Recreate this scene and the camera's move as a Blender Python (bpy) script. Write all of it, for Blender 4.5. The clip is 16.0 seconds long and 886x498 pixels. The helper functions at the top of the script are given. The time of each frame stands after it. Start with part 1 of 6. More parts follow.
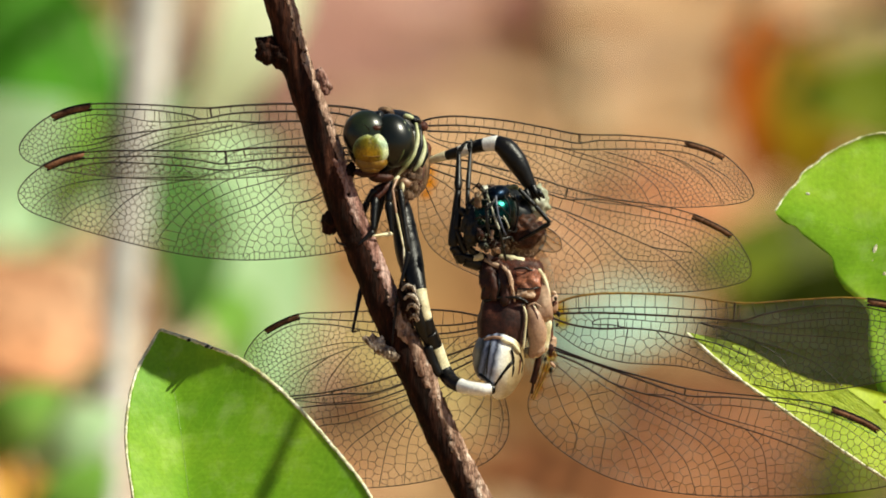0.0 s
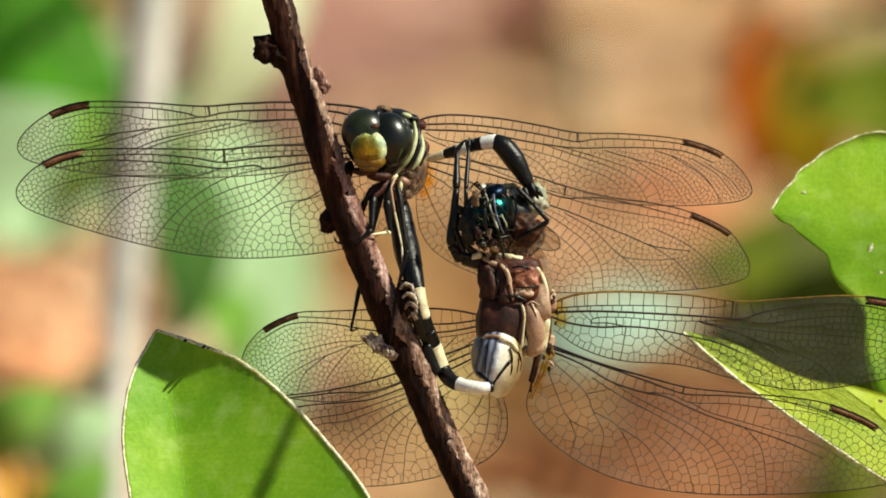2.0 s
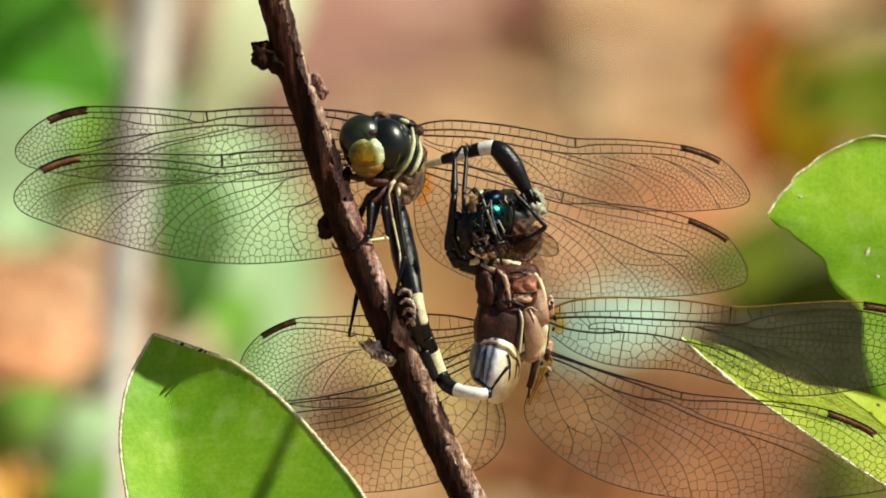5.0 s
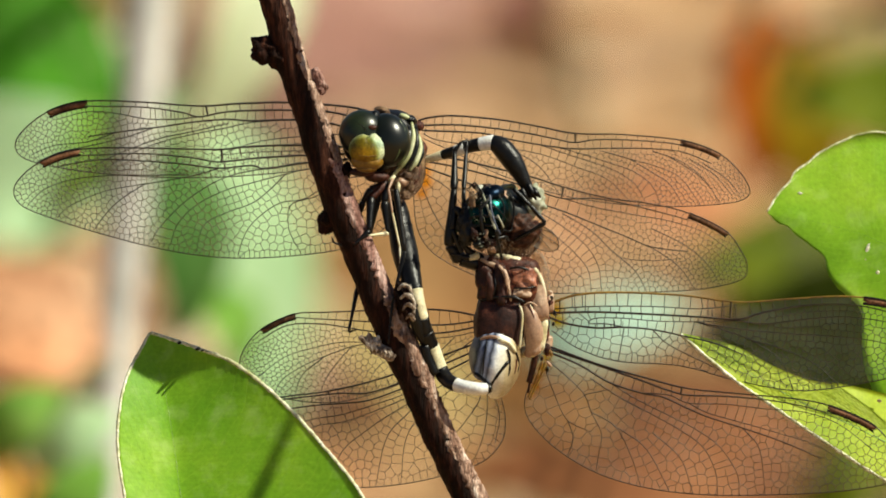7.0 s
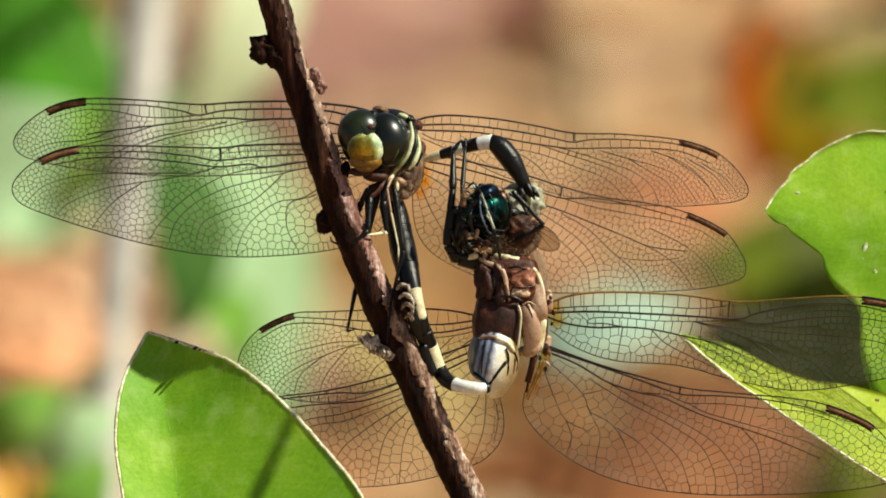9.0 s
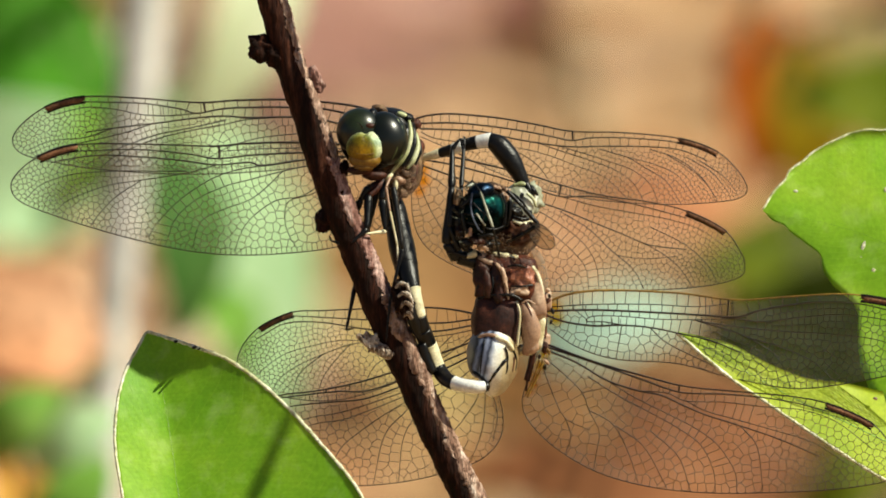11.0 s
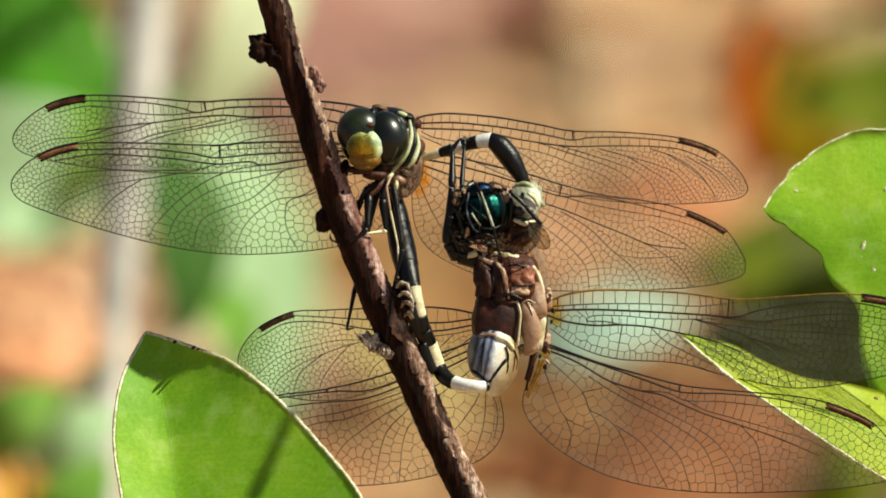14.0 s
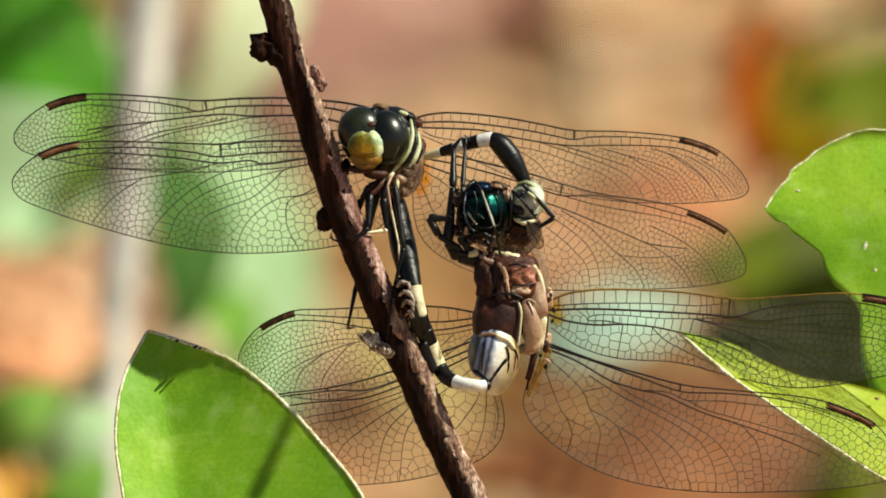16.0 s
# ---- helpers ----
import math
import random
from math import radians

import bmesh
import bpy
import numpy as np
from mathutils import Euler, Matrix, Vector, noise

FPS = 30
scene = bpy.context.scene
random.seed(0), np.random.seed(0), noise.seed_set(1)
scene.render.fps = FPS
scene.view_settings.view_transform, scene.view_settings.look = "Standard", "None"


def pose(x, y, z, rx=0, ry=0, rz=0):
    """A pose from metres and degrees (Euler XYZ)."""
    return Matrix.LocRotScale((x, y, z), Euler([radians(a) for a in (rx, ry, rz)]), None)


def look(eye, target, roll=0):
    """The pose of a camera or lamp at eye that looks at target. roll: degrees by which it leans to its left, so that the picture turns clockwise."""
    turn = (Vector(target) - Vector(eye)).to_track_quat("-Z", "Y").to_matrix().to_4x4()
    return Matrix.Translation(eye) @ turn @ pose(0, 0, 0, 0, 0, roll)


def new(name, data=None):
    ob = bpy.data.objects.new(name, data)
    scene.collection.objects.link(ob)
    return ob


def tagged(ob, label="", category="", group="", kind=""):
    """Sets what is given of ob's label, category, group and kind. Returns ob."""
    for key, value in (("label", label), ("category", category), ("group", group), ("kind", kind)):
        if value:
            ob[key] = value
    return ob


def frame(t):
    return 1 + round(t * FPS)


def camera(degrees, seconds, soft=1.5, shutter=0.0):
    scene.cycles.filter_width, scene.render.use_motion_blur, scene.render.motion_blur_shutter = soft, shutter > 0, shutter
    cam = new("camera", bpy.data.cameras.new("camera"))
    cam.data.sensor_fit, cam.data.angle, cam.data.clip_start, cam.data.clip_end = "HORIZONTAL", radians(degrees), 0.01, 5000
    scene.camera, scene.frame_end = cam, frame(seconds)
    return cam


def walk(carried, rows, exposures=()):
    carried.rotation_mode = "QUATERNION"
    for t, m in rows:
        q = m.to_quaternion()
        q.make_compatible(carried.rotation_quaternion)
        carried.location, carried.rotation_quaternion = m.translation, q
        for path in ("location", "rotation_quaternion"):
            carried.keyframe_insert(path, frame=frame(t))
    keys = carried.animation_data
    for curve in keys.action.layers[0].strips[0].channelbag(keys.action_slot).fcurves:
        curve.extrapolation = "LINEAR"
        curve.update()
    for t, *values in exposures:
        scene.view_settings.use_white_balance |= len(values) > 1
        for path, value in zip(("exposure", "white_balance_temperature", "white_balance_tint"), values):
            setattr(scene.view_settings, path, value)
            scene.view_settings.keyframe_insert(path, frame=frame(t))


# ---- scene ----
from mathutils import geometry

# The stage is a plane square to the view. Its drawing unit is U metres; x runs to
# the right and y down from the stage's upper left corner, d away from the camera.
U = 0.000055
DIST = 1.2
TILT = 14.0
HEIGHT = 0.55
STAGE = pose(0, 0, HEIGHT, -TILT)

cam = camera(2 * math.degrees(math.atan(784 * U / DIST)), 16.0, soft=1.8)
cam.data.dof.use_dof = True
cam.data.dof.focus_distance = DIST
cam.data.dof.aperture_fstop = 34.0
CAM_POSE = STAGE @ pose(0, -DIST, 0, 90)
walk(cam, [(0.0, CAM_POSE), (16.0, CAM_POSE)], exposures=[(0.0, 0.45), (16.0, 0.45)])

# ---- light ----
SUN_TO = Vector((0.64, -0.12, 0.757)).normalized()
world = bpy.data.worlds.new("sky")
scene.world = world
world.use_nodes = True
wn = world.node_tree.nodes
sky = wn.new("ShaderNodeTexSky")
sky.sky_type = "NISHITA"
sky.sun_disc = False
sky.sun_elevation = math.asin(SUN_TO.z)
sky.sun_rotation = math.atan2(SUN_TO.x, SUN_TO.y)
wn["Background"].inputs["Strength"].default_value = 0.05
world.node_tree.links.new(sky.outputs["Color"], wn["Background"].inputs["Color"])
sun = new("sun", bpy.data.lights.new("sun", "SUN"))
sun.data.energy = 5.0
sun.data.angle = radians(0.5)
sun.data.color = (0.985, 0.96, 0.77)
sun.matrix_world = look(SUN_TO * 5, (0, 0, 0))


# ---- materials ----
def rgb(code):
    """Linear colour from a hex code."""
    vals = [int(code[i:i + 2], 16) / 255 for i in (0, 2, 4)]
    return tuple(v / 12.92 if v < 0.04045 else ((v + 0.055) / 1.055) ** 2.4 for v in vals) + (1.0,)


def base_nodes(name):
    m = bpy.data.materials.new(name)
    m.use_nodes = True
    nt = m.node_tree
    return m, nt, nt.nodes, nt.links, nt.nodes["Principled BSDF"], nt.nodes["Material Output"]


def noise_node(nt, scale, detail=4.0, stretch=None, rough=0.55):
    n = nt.nodes.new("ShaderNodeTexNoise")
    n.inputs["Scale"].default_value = scale
    n.inputs["Detail"].default_value = detail
    n.inputs["Roughness"].default_value = rough
    tc = nt.nodes.new("ShaderNodeTexCoord")
    if stretch:
        mp = nt.nodes.new("ShaderNodeMapping")
        mp.inputs["Scale"].default_value = stretch[:3]
        if len(stretch) > 3:
            mp.inputs["Rotation"].default_value = (0, radians(stretch[3]), 0)
        nt.links.new(tc.outputs["Object"], mp.inputs["Vector"])
        nt.links.new(mp.outputs["Vector"], n.inputs["Vector"])
    else:
        nt.links.new(tc.outputs["Object"], n.inputs["Vector"])
    return n.outputs["Fac"]


def ramp(nt, fac, stops):
    r = nt.nodes.new("ShaderNodeValToRGB")
    els = r.color_ramp.elements
    while len(els) < len(stops):
        els.new(0.5)
    for e, (p, c) in zip(els, stops):
        e.position, e.color = p, c
    nt.links.new(fac, r.inputs["Fac"])
    return r.outputs["Color"]


def mix_col(nt, fac, a, b, mode="MIX"):
    n = nt.nodes.new("ShaderNodeMix")
    n.data_type, n.blend_type = "RGBA", mode
    for v, s in ((fac, n.inputs[0]), (a, n.inputs[6]), (b, n.inputs[7])):
        if isinstance(v, (float, int, tuple)):
            s.default_value = v
        else:
            nt.links.new(v, s)
    return n.outputs[2]


def bump(nt, bsdf, height, strength, dist):
    b = nt.nodes.new("ShaderNodeBump")
    b.inputs["Strength"].default_value = strength
    b.inputs["Distance"].default_value = dist
    nt.links.new(height, b.inputs["Height"])
    nt.links.new(b.outputs["Normal"], bsdf.inputs["Normal"])


def surface(name, stops, scale, fine, rough=0.5, relief=0.3, depth=0.00004, metal=0.0, coat=0.0, stretch=None, spec=0.5, grain=(0.42, 1.22)):
    """A two-scale mottled surface: stops run over the coarse noise, a fine one adds grain and relief."""
    m, nt, nodes, links, b, out = base_nodes(name)
    coarse = noise_node(nt, scale, 5.0, stretch)
    speck = noise_node(nt, fine, 3.0, stretch)
    col = ramp(nt, coarse, [(p, rgb(c)) for p, c in stops])
    dark = ramp(nt, speck, [(0.3, (grain[0],) * 3 + (1,)), (0.68, (grain[1],) * 3 + (1,))])
    mid = noise_node(nt, math.sqrt(scale * fine), 4.0, stretch, 0.65)
    patch = ramp(nt, mid, [(0.36, (0.55 + 0.45 * grain[0],) * 3 + (1,)), (0.5, (1, 1, 1, 1)), (0.64, (1.1,) * 3 + (1,))])
    links.new(mix_col(nt, 1.0, mix_col(nt, 1.0, col, dark, "MULTIPLY"), patch, "MULTIPLY"), b.inputs["Base Color"])
    b.inputs["Roughness"].default_value = rough
    b.inputs["Metallic"].default_value = metal
    b.inputs["Coat Weight"].default_value = coat
    b.inputs["Specular IOR Level"].default_value = spec
    high = nt.nodes.new("ShaderNodeMath")
    high.operation = "MULTIPLY_ADD"
    high.inputs[1].default_value = 2.2
    links.new(mid, high.inputs[0])
    links.new(speck, high.inputs[2])
    bump(nt, b, high.outputs[0], relief, depth)
    return m


def wing_film(name, tint, cover, rough):
    m, nt, nodes, links, b, out = base_nodes(name)
    tr = nodes.new("ShaderNodeBsdfTransparent")
    at = nodes.new("ShaderNodeAttribute")
    at.attribute_name = "amber"
    links.new(mix_col(nt, at.outputs["Fac"], tint, (1.0, 0.58, 0.03, 1)), tr.inputs["Color"])
    mx = nodes.new("ShaderNodeMixShader")
    patch = noise_node(nt, 260.0, 3.0)
    b.inputs["Base Color"].default_value = rgb("d8d4c4")
    b.inputs["Roughness"].default_value = rough
    mr = nodes.new("ShaderNodeMapRange")
    mr.inputs["From Min"].default_value, mr.inputs["From Max"].default_value = 0.3, 0.75
    mr.inputs["To Min"].default_value, mr.inputs["To Max"].default_value = cover * 0.5, cover * 1.7
    links.new(patch, mr.inputs["Value"])
    links.new(mr.outputs["Result"], mx.inputs["Fac"])
    links.new(tr.outputs["BSDF"], mx.inputs[1])
    links.new(b.outputs["BSDF"], mx.inputs[2])
    links.new(mx.outputs["Shader"], out.inputs["Surface"])
    bump(nt, b, noise_node(nt, 1800.0, 2.0), 0.5, 0.00003)
    return m


def leaf_surface(name, light, mid, dark, veins=26.0, through_light=0.42, rough=0.5, gloss=0.28):
    """Green blade: lateral veins by the blade's own coordinates, mottling, and light that comes through."""
    m, nt, nodes, links, b, out = base_nodes(name)
    uv = nodes.new("ShaderNodeUVMap")
    sep = nodes.new("ShaderNodeSeparateXYZ")
    links.new(uv.outputs["UV"], sep.inputs["Vector"])

    def op(kind, a, c):
        n = nodes.new("ShaderNodeMath")
        n.operation = kind
        for v, s in ((a, n.inputs[0]), (c, n.inputs[1])):
            if isinstance(v, float):
                s.default_value = v
            else:
                links.new(v, s)
        return n.outputs[0]
    side = op("ABSOLUTE", op("SUBTRACT", sep.outputs["Y"], 0.5), 0.0)
    wob = op("MULTIPLY", noise_node(nt, 90.0, 2.0), 0.12)
    phase = op("FRACT", op("MULTIPLY", op("SUBTRACT", op("ADD", sep.outputs["X"], wob), op("MULTIPLY", side, 0.55)), veins), 0.0)
    line = op("LESS_THAN", op("ABSOLUTE", op("SUBTRACT", phase, 0.5), 0.0), 0.035)
    col = ramp(nt, noise_node(nt, 110.0, 5.0), [(0.3, rgb(dark)), (0.5, rgb(mid)), (0.72, rgb(light))])
    cells = ramp(nt, noise_node(nt, 2600.0, 3.0), [(0.32, (0.9, 0.91, 0.88, 1)), (0.68, (1.08, 1.07, 1.04, 1))])
    col = mix_col(nt, 1.0, col, cells, "MULTIPLY")
    bloom = ramp(nt, noise_node(nt, 420.0, 4.0), [(0.52, (0, 0, 0, 1)), (0.74, (0.2, 0.2, 0.2, 1))])
    col = mix_col(nt, bloom, col, (0.62, 0.74, 0.36, 1))
    mp = nodes.new("ShaderNodeMapping")
    mp.inputs["Scale"].default_value = (150.0, 7.0, 1.0)
    links.new(uv.outputs["UV"], mp.inputs["Vector"])
    streak = nodes.new("ShaderNodeTexNoise")
    streak.inputs["Scale"].default_value = 1.0
    streak.inputs["Detail"].default_value = 3.0
    links.new(mp.outputs["Vector"], streak.inputs["Vector"])
    col = mix_col(nt, 1.0, col, ramp(nt, streak.outputs["Fac"], [(0.34, (0.95, 0.96, 0.94, 1)), (0.66, (1.04, 1.03, 1.02, 1))]), "MULTIPLY")
    col = mix_col(nt, op("MULTIPLY", line, 0.22), col, rgb(light))
    links.new(col, b.inputs["Base Color"])
    b.inputs["Roughness"].default_value = rough
    b.inputs["Specular IOR Level"].default_value = gloss
    tl = nodes.new("ShaderNodeBsdfTranslucent")
    warm = mix_col(nt, 1.0, col, (1.25, 1.25, 0.45, 1), "MULTIPLY")
    links.new(warm, tl.inputs["Color"])
    mx = nodes.new("ShaderNodeMixShader")
    mx.inputs["Fac"].default_value = through_light
    links.new(b.outputs["BSDF"], mx.inputs[1])
    links.new(tl.outputs["BSDF"], mx.inputs[2])
    links.new(mx.outputs["Shader"], out.inputs["Surface"])
    high = op("ADD", noise_node(nt, 1500.0, 3.0), op("MULTIPLY", line, -0.35))
    bump(nt, b, high, 0.6, 0.00007)
    return m


M_FILM = wing_film("wing_film", (0.985, 0.982, 0.97, 1), 0.05, 0.3)
M_SMOKY = wing_film("smoky_film", (0.72, 0.6, 0.42, 1), 0.25, 0.3)
M_VEIN = surface("vein_brown", [(0.35, "120a05"), (0.7, "2c1b0d")], 300, 4000, 0.35, 0.1, coat=0.12)
M_NET = surface("net_brown", [(0.35, "2c1e0b"), (0.7, "665028")], 300, 4000, 0.3, 0.1, coat=0.35)
M_VEIN_PALE = surface("vein_ochre", [(0.35, "6b4a16"), (0.7, "a2812f")], 300, 4000, 0.35, 0.1)
M_STIGMA = surface("stigma_brown", [(0.35, "5a3c26"), (0.7, "94684a")], 700, 5000, 0.7, 0.2, spec=0.2)
M_STIGMA_DARK = surface("stigma_edge", [(0.35, "0c0806"), (0.7, "1c130c")], 700, 5000, 0.6, 0.2, spec=0.2)
M_BLACK = surface("black_cuticle", [(0.35, "050505"), (0.6, "0d0b0a"), (0.78, "1c1714")], 700, 4200, 0.36, 0.4, 0.00007, spec=0.3)
M_CREAM = surface("cream_cuticle", [(0.3, "b9ab7c"), (0.55, "e2d9b4"), (0.75, "f1ecd6")], 450, 5000, 0.45, 0.3, grain=(0.7, 1.1))
M_WHITE = surface("bluish_white_cuticle", [(0.3, "b4b8c2"), (0.5, "e6e5de"), (0.72, "f6f4ec")], 380, 5200, 0.4, 0.3, grain=(0.82, 1.06))
M_STEEL = surface("blue_grey_cuticle", [(0.3, "2c3240"), (0.5, "5c6478"), (0.72, "9aa2b2")], 600, 5200, 0.4, 0.4)
M_BROWN = surface("red_brown_cuticle", [(0.3, "2c140e"), (0.5, "542818"), (0.72, "7d4630")], 380, 5200, 0.55, 0.5, spec=0.28)
M_UMBER = surface("umber_cuticle", [(0.3, "190a07"), (0.5, "36180e"), (0.72, "5a3020")], 380, 5200, 0.55, 0.6, spec=0.28)
M_RUST = surface("rust_cuticle", [(0.3, "74402c"), (0.5, "a4664a"), (0.72, "c89276")], 380, 5200, 0.45, 0.5)
M_TAN = surface("tan_cuticle", [(0.3, "83604a"), (0.5, "a8866c"), (0.72, "ccb096")], 420, 5200, 0.45, 0.25, grain=(0.75, 1.1))
M_FUZZ = surface("downy_brown", [(0.3, "2e1c10"), (0.5, "684a30"), (0.72, "a0845c")], 600, 4200, 0.75, 0.6, 0.00014)
M_GREEN = surface("pale_green_cuticle", [(0.3, "7e8450"), (0.5, "b0b484"), (0.72, "d4d4b4")], 420, 5200, 0.42, 0.35, grain=(0.7, 1.1))
M_AMBER_FACE = surface("amber_lip", [(0.3, "4a300a"), (0.5, "7c5a14"), (0.72, "a08030")], 420, 5200, 0.4, 0.35, grain=(0.7, 1.1))


def face_mask():
    """Yellow middle, pale green border and forehead, amber below."""
    m, nt, nodes, links, b, out = base_nodes("face_mask")
    tc = nodes.new("ShaderNodeTexCoord")
    mp = nodes.new("ShaderNodeMapping")
    mp.inputs["Location"].default_value = (-0.3, 0.0, -0.25)
    mp.inputs["Scale"].default_value = (0.76, 0.0, 0.62)
    links.new(tc.outputs["Generated"], mp.inputs["Vector"])
    ln = nodes.new("ShaderNodeVectorMath")
    ln.operation = "LENGTH"
    links.new(mp.outputs["Vector"], ln.inputs[0])
    col = ramp(nt, ln.outputs["Value"], [(0.0, rgb("9a7208")), (0.14, rgb("8a6a06")), (0.25, rgb("6c5a0c")), (0.3, rgb("8a8c48")), (0.34, rgb("b4bc90")), (0.46, rgb("ced4b4"))])
    sep = nodes.new("ShaderNodeSeparateXYZ")
    links.new(tc.outputs["Generated"], sep.inputs["Vector"])
    rows_ = ramp(nt, sep.outputs["Z"], [(0.0, (0.55, 0.42, 0.3, 1)), (0.26, (0.62, 0.5, 0.4, 1)), (0.36, (1, 1, 1, 1)), (0.52, (1.05, 1.05, 1, 1)), (0.64, (0.62, 0.72, 0.8, 1)), (0.76, (0.72, 0.86, 0.9, 1)), (0.88, (1, 1, 1, 1))])
    col = mix_col(nt, 1.0, col, rows_, "MULTIPLY")
    speck = noise_node(nt, 4200, 3.0)
    links.new(mix_col(nt, 1.0, col, ramp(nt, speck, [(0.3, (0.6, 0.6, 0.55, 1)), (0.66, (1.1, 1.1, 1.1, 1))]), "MULTIPLY"), b.inputs["Base Color"])
    b.inputs["Roughness"].default_value = 0.45
    b.inputs["Specular IOR Level"].default_value = 0.25
    bump(nt, b, speck, 0.4, 0.00004)
    return m


M_MASK = face_mask()


def barrel_pattern():
    """Dark and blue-grey lengthwise stripes on one flank, white back, cream on the other flank."""
    m, nt, nodes, links, b, out = base_nodes("barrel_pattern")
    tc = nodes.new("ShaderNodeTexCoord")
    mp = nodes.new("ShaderNodeMapping")
    mp.inputs["Location"].default_value = (0.24, 0.0, 0.0)
    mp.inputs["Rotation"].default_value = (0.0, radians(-15), 0.0)
    links.new(tc.outputs["Generated"], mp.inputs["Vector"])
    sep = nodes.new("ShaderNodeSeparateXYZ")
    links.new(mp.outputs["Vector"], sep.inputs["Vector"])
    wob = nodes.new("ShaderNodeMath")
    wob.operation = "MULTIPLY_ADD"
    wob.inputs[1].default_value = 0.09
    links.new(noise_node(nt, 1500, 3.0), wob.inputs[0])
    links.new(sep.outputs["X"], wob.inputs[2])
    stops = [(0.2, "6a6c6c"), (0.27, "14161c"), (0.33, "7c86a0"), (0.39, "12141c"), (0.46, "8c94ac"), (0.52, "1c2030"), (0.58, "b4bac8"), (0.64, "f0f0ea"), (0.76, "e0dac4"), (0.86, "beae88"), (1.0, "8a7450")]
    col = ramp(nt, wob.outputs[0], [(p, rgb(c)) for p, c in stops])
    speck = noise_node(nt, 5200, 3.0)
    links.new(mix_col(nt, 1.0, col, ramp(nt, speck, [(0.3, (0.8, 0.8, 0.8, 1)), (0.66, (1.06, 1.06, 1.06, 1))]), "MULTIPLY"), b.inputs["Base Color"])
    b.inputs["Roughness"].default_value = 0.38
    bump(nt, b, speck, 0.35, 0.00004)
    return m


M_BARREL = barrel_pattern()
M_EYE = surface("dark_eye", [(0.3, "060705"), (0.48, "0e120a"), (0.7, "2c351c")], 170, 9000, 0.3, 0.1, coat=0.0, spec=0.42, grain=(0.7, 1.15))

M_EYE_SHEEN = surface("olive_eye_sheen", [(0.3, "2c341a"), (0.5, "4c5630"), (0.72, "7c845c")], 420, 5200, 0.4, 0.2, grain=(0.7, 1.1))


def teal_cuticle():
    """Metallic blue-green cuticle with blackish patches and a brown cap."""
    m, nt, nodes, links, b, out = base_nodes("teal_cuticle")
    tc = nodes.new("ShaderNodeTexCoord")
    sep = nodes.new("ShaderNodeSeparateXYZ")
    links.new(tc.outputs["Generated"], sep.inputs["Vector"])
    wob = nodes.new("ShaderNodeMath")
    wob.operation = "MULTIPLY_ADD"
    wob.inputs[1].default_value = 0.12
    links.new(noise_node(nt, 900, 3.0), wob.inputs[0])
    links.new(sep.outputs["Z"], wob.inputs[2])
    col = ramp(nt, wob.outputs[0], [(0.0, rgb("010507")), (0.36, rgb("04181e")), (0.6, rgb("0e4a48")), (0.8, rgb("105048")), (0.92, rgb("14180f")), (1.0, rgb("2a160a"))])
    col = mix_col(nt, 1.0, col, ramp(nt, noise_node(nt, 620, 4.0), [(0.4, (0.06, 0.06, 0.06, 1)), (0.5, (0.6, 0.6, 0.6, 1)), (0.6, (1.15, 1.15, 1.15, 1))]), "MULTIPLY")
    facets = noise_node(nt, 6500, 2.0)
    links.new(mix_col(nt, 1.0, col, ramp(nt, facets, [(0.3, (0.6, 0.6, 0.6, 1)), (0.66, (1.1, 1.1, 1.1, 1))]), "MULTIPLY"), b.inputs["Base Color"])
    b.inputs["Metallic"].default_value = 0.95
    b.inputs["Roughness"].default_value = 0.31
    bump(nt, b, facets, 0.25, 0.00003)
    return m


M_TEAL = teal_cuticle()
M_BLUE = surface("dark_blue_metal", [(0.34, "04060a"), (0.5, "0a1624"), (0.66, "163048")], 700, 5200, 0.32, 0.3, metal=0.9)
M_CAP = surface("brown_head_cap", [(0.3, "1c0c06"), (0.6, "4a2814")], 900, 5200, 0.6, 0.6, spec=0.25)
M_PALE_HEAD = surface("pale_grey_green_cuticle", [(0.3, "5c5e48"), (0.48, "9c9e86"), (0.68, "d8d8c8")], 420, 5200, 0.36, 0.25, grain=(0.7, 1.1))
# shaded flank's dark and sunny side's paleness are put into the bark colours
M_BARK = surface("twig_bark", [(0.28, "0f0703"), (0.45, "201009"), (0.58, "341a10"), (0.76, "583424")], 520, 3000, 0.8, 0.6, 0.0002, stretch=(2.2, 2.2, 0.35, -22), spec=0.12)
M_BARK_SUNLIT = surface("sunlit_peeling_bark", [(0.32, "442c20"), (0.44, "92705e"), (0.58, "c2a28e"), (0.72, "eadacc")], 800, 3400, 0.8, 0.9, 0.0002, stretch=(2.0, 2.0, 0.4, -22), spec=0.15)
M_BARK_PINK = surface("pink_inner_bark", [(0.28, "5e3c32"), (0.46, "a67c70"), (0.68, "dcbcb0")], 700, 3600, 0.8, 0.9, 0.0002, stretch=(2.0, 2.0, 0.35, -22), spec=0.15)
M_STUB = surface("withered_bud", [(0.32, "443026"), (0.47, "a08c7a"), (0.64, "e6dac8")], 1400, 4000, 0.8, 0.9, 0.0002, spec=0.15)
M_STEM = surface("green_brown_stem", [(0.3, "3d4a1e"), (0.6, "6d6a3a")], 120, 1800, 0.6, 0.5, 0.0001)
M_LEAF = leaf_surface("leaf_blade", "9cc434", "82b42a", "6aa220", through_light=0.28, gloss=0.18)
M_LEAF_FRESH = leaf_surface("leaf_blade_fresh", "aed040", "8ebc2a", "74a21c", rough=0.36, gloss=0.4)
# lit copy of the blade: sun shining through is put into the yellow-green
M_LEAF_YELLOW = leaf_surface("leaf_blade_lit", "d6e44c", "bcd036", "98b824")
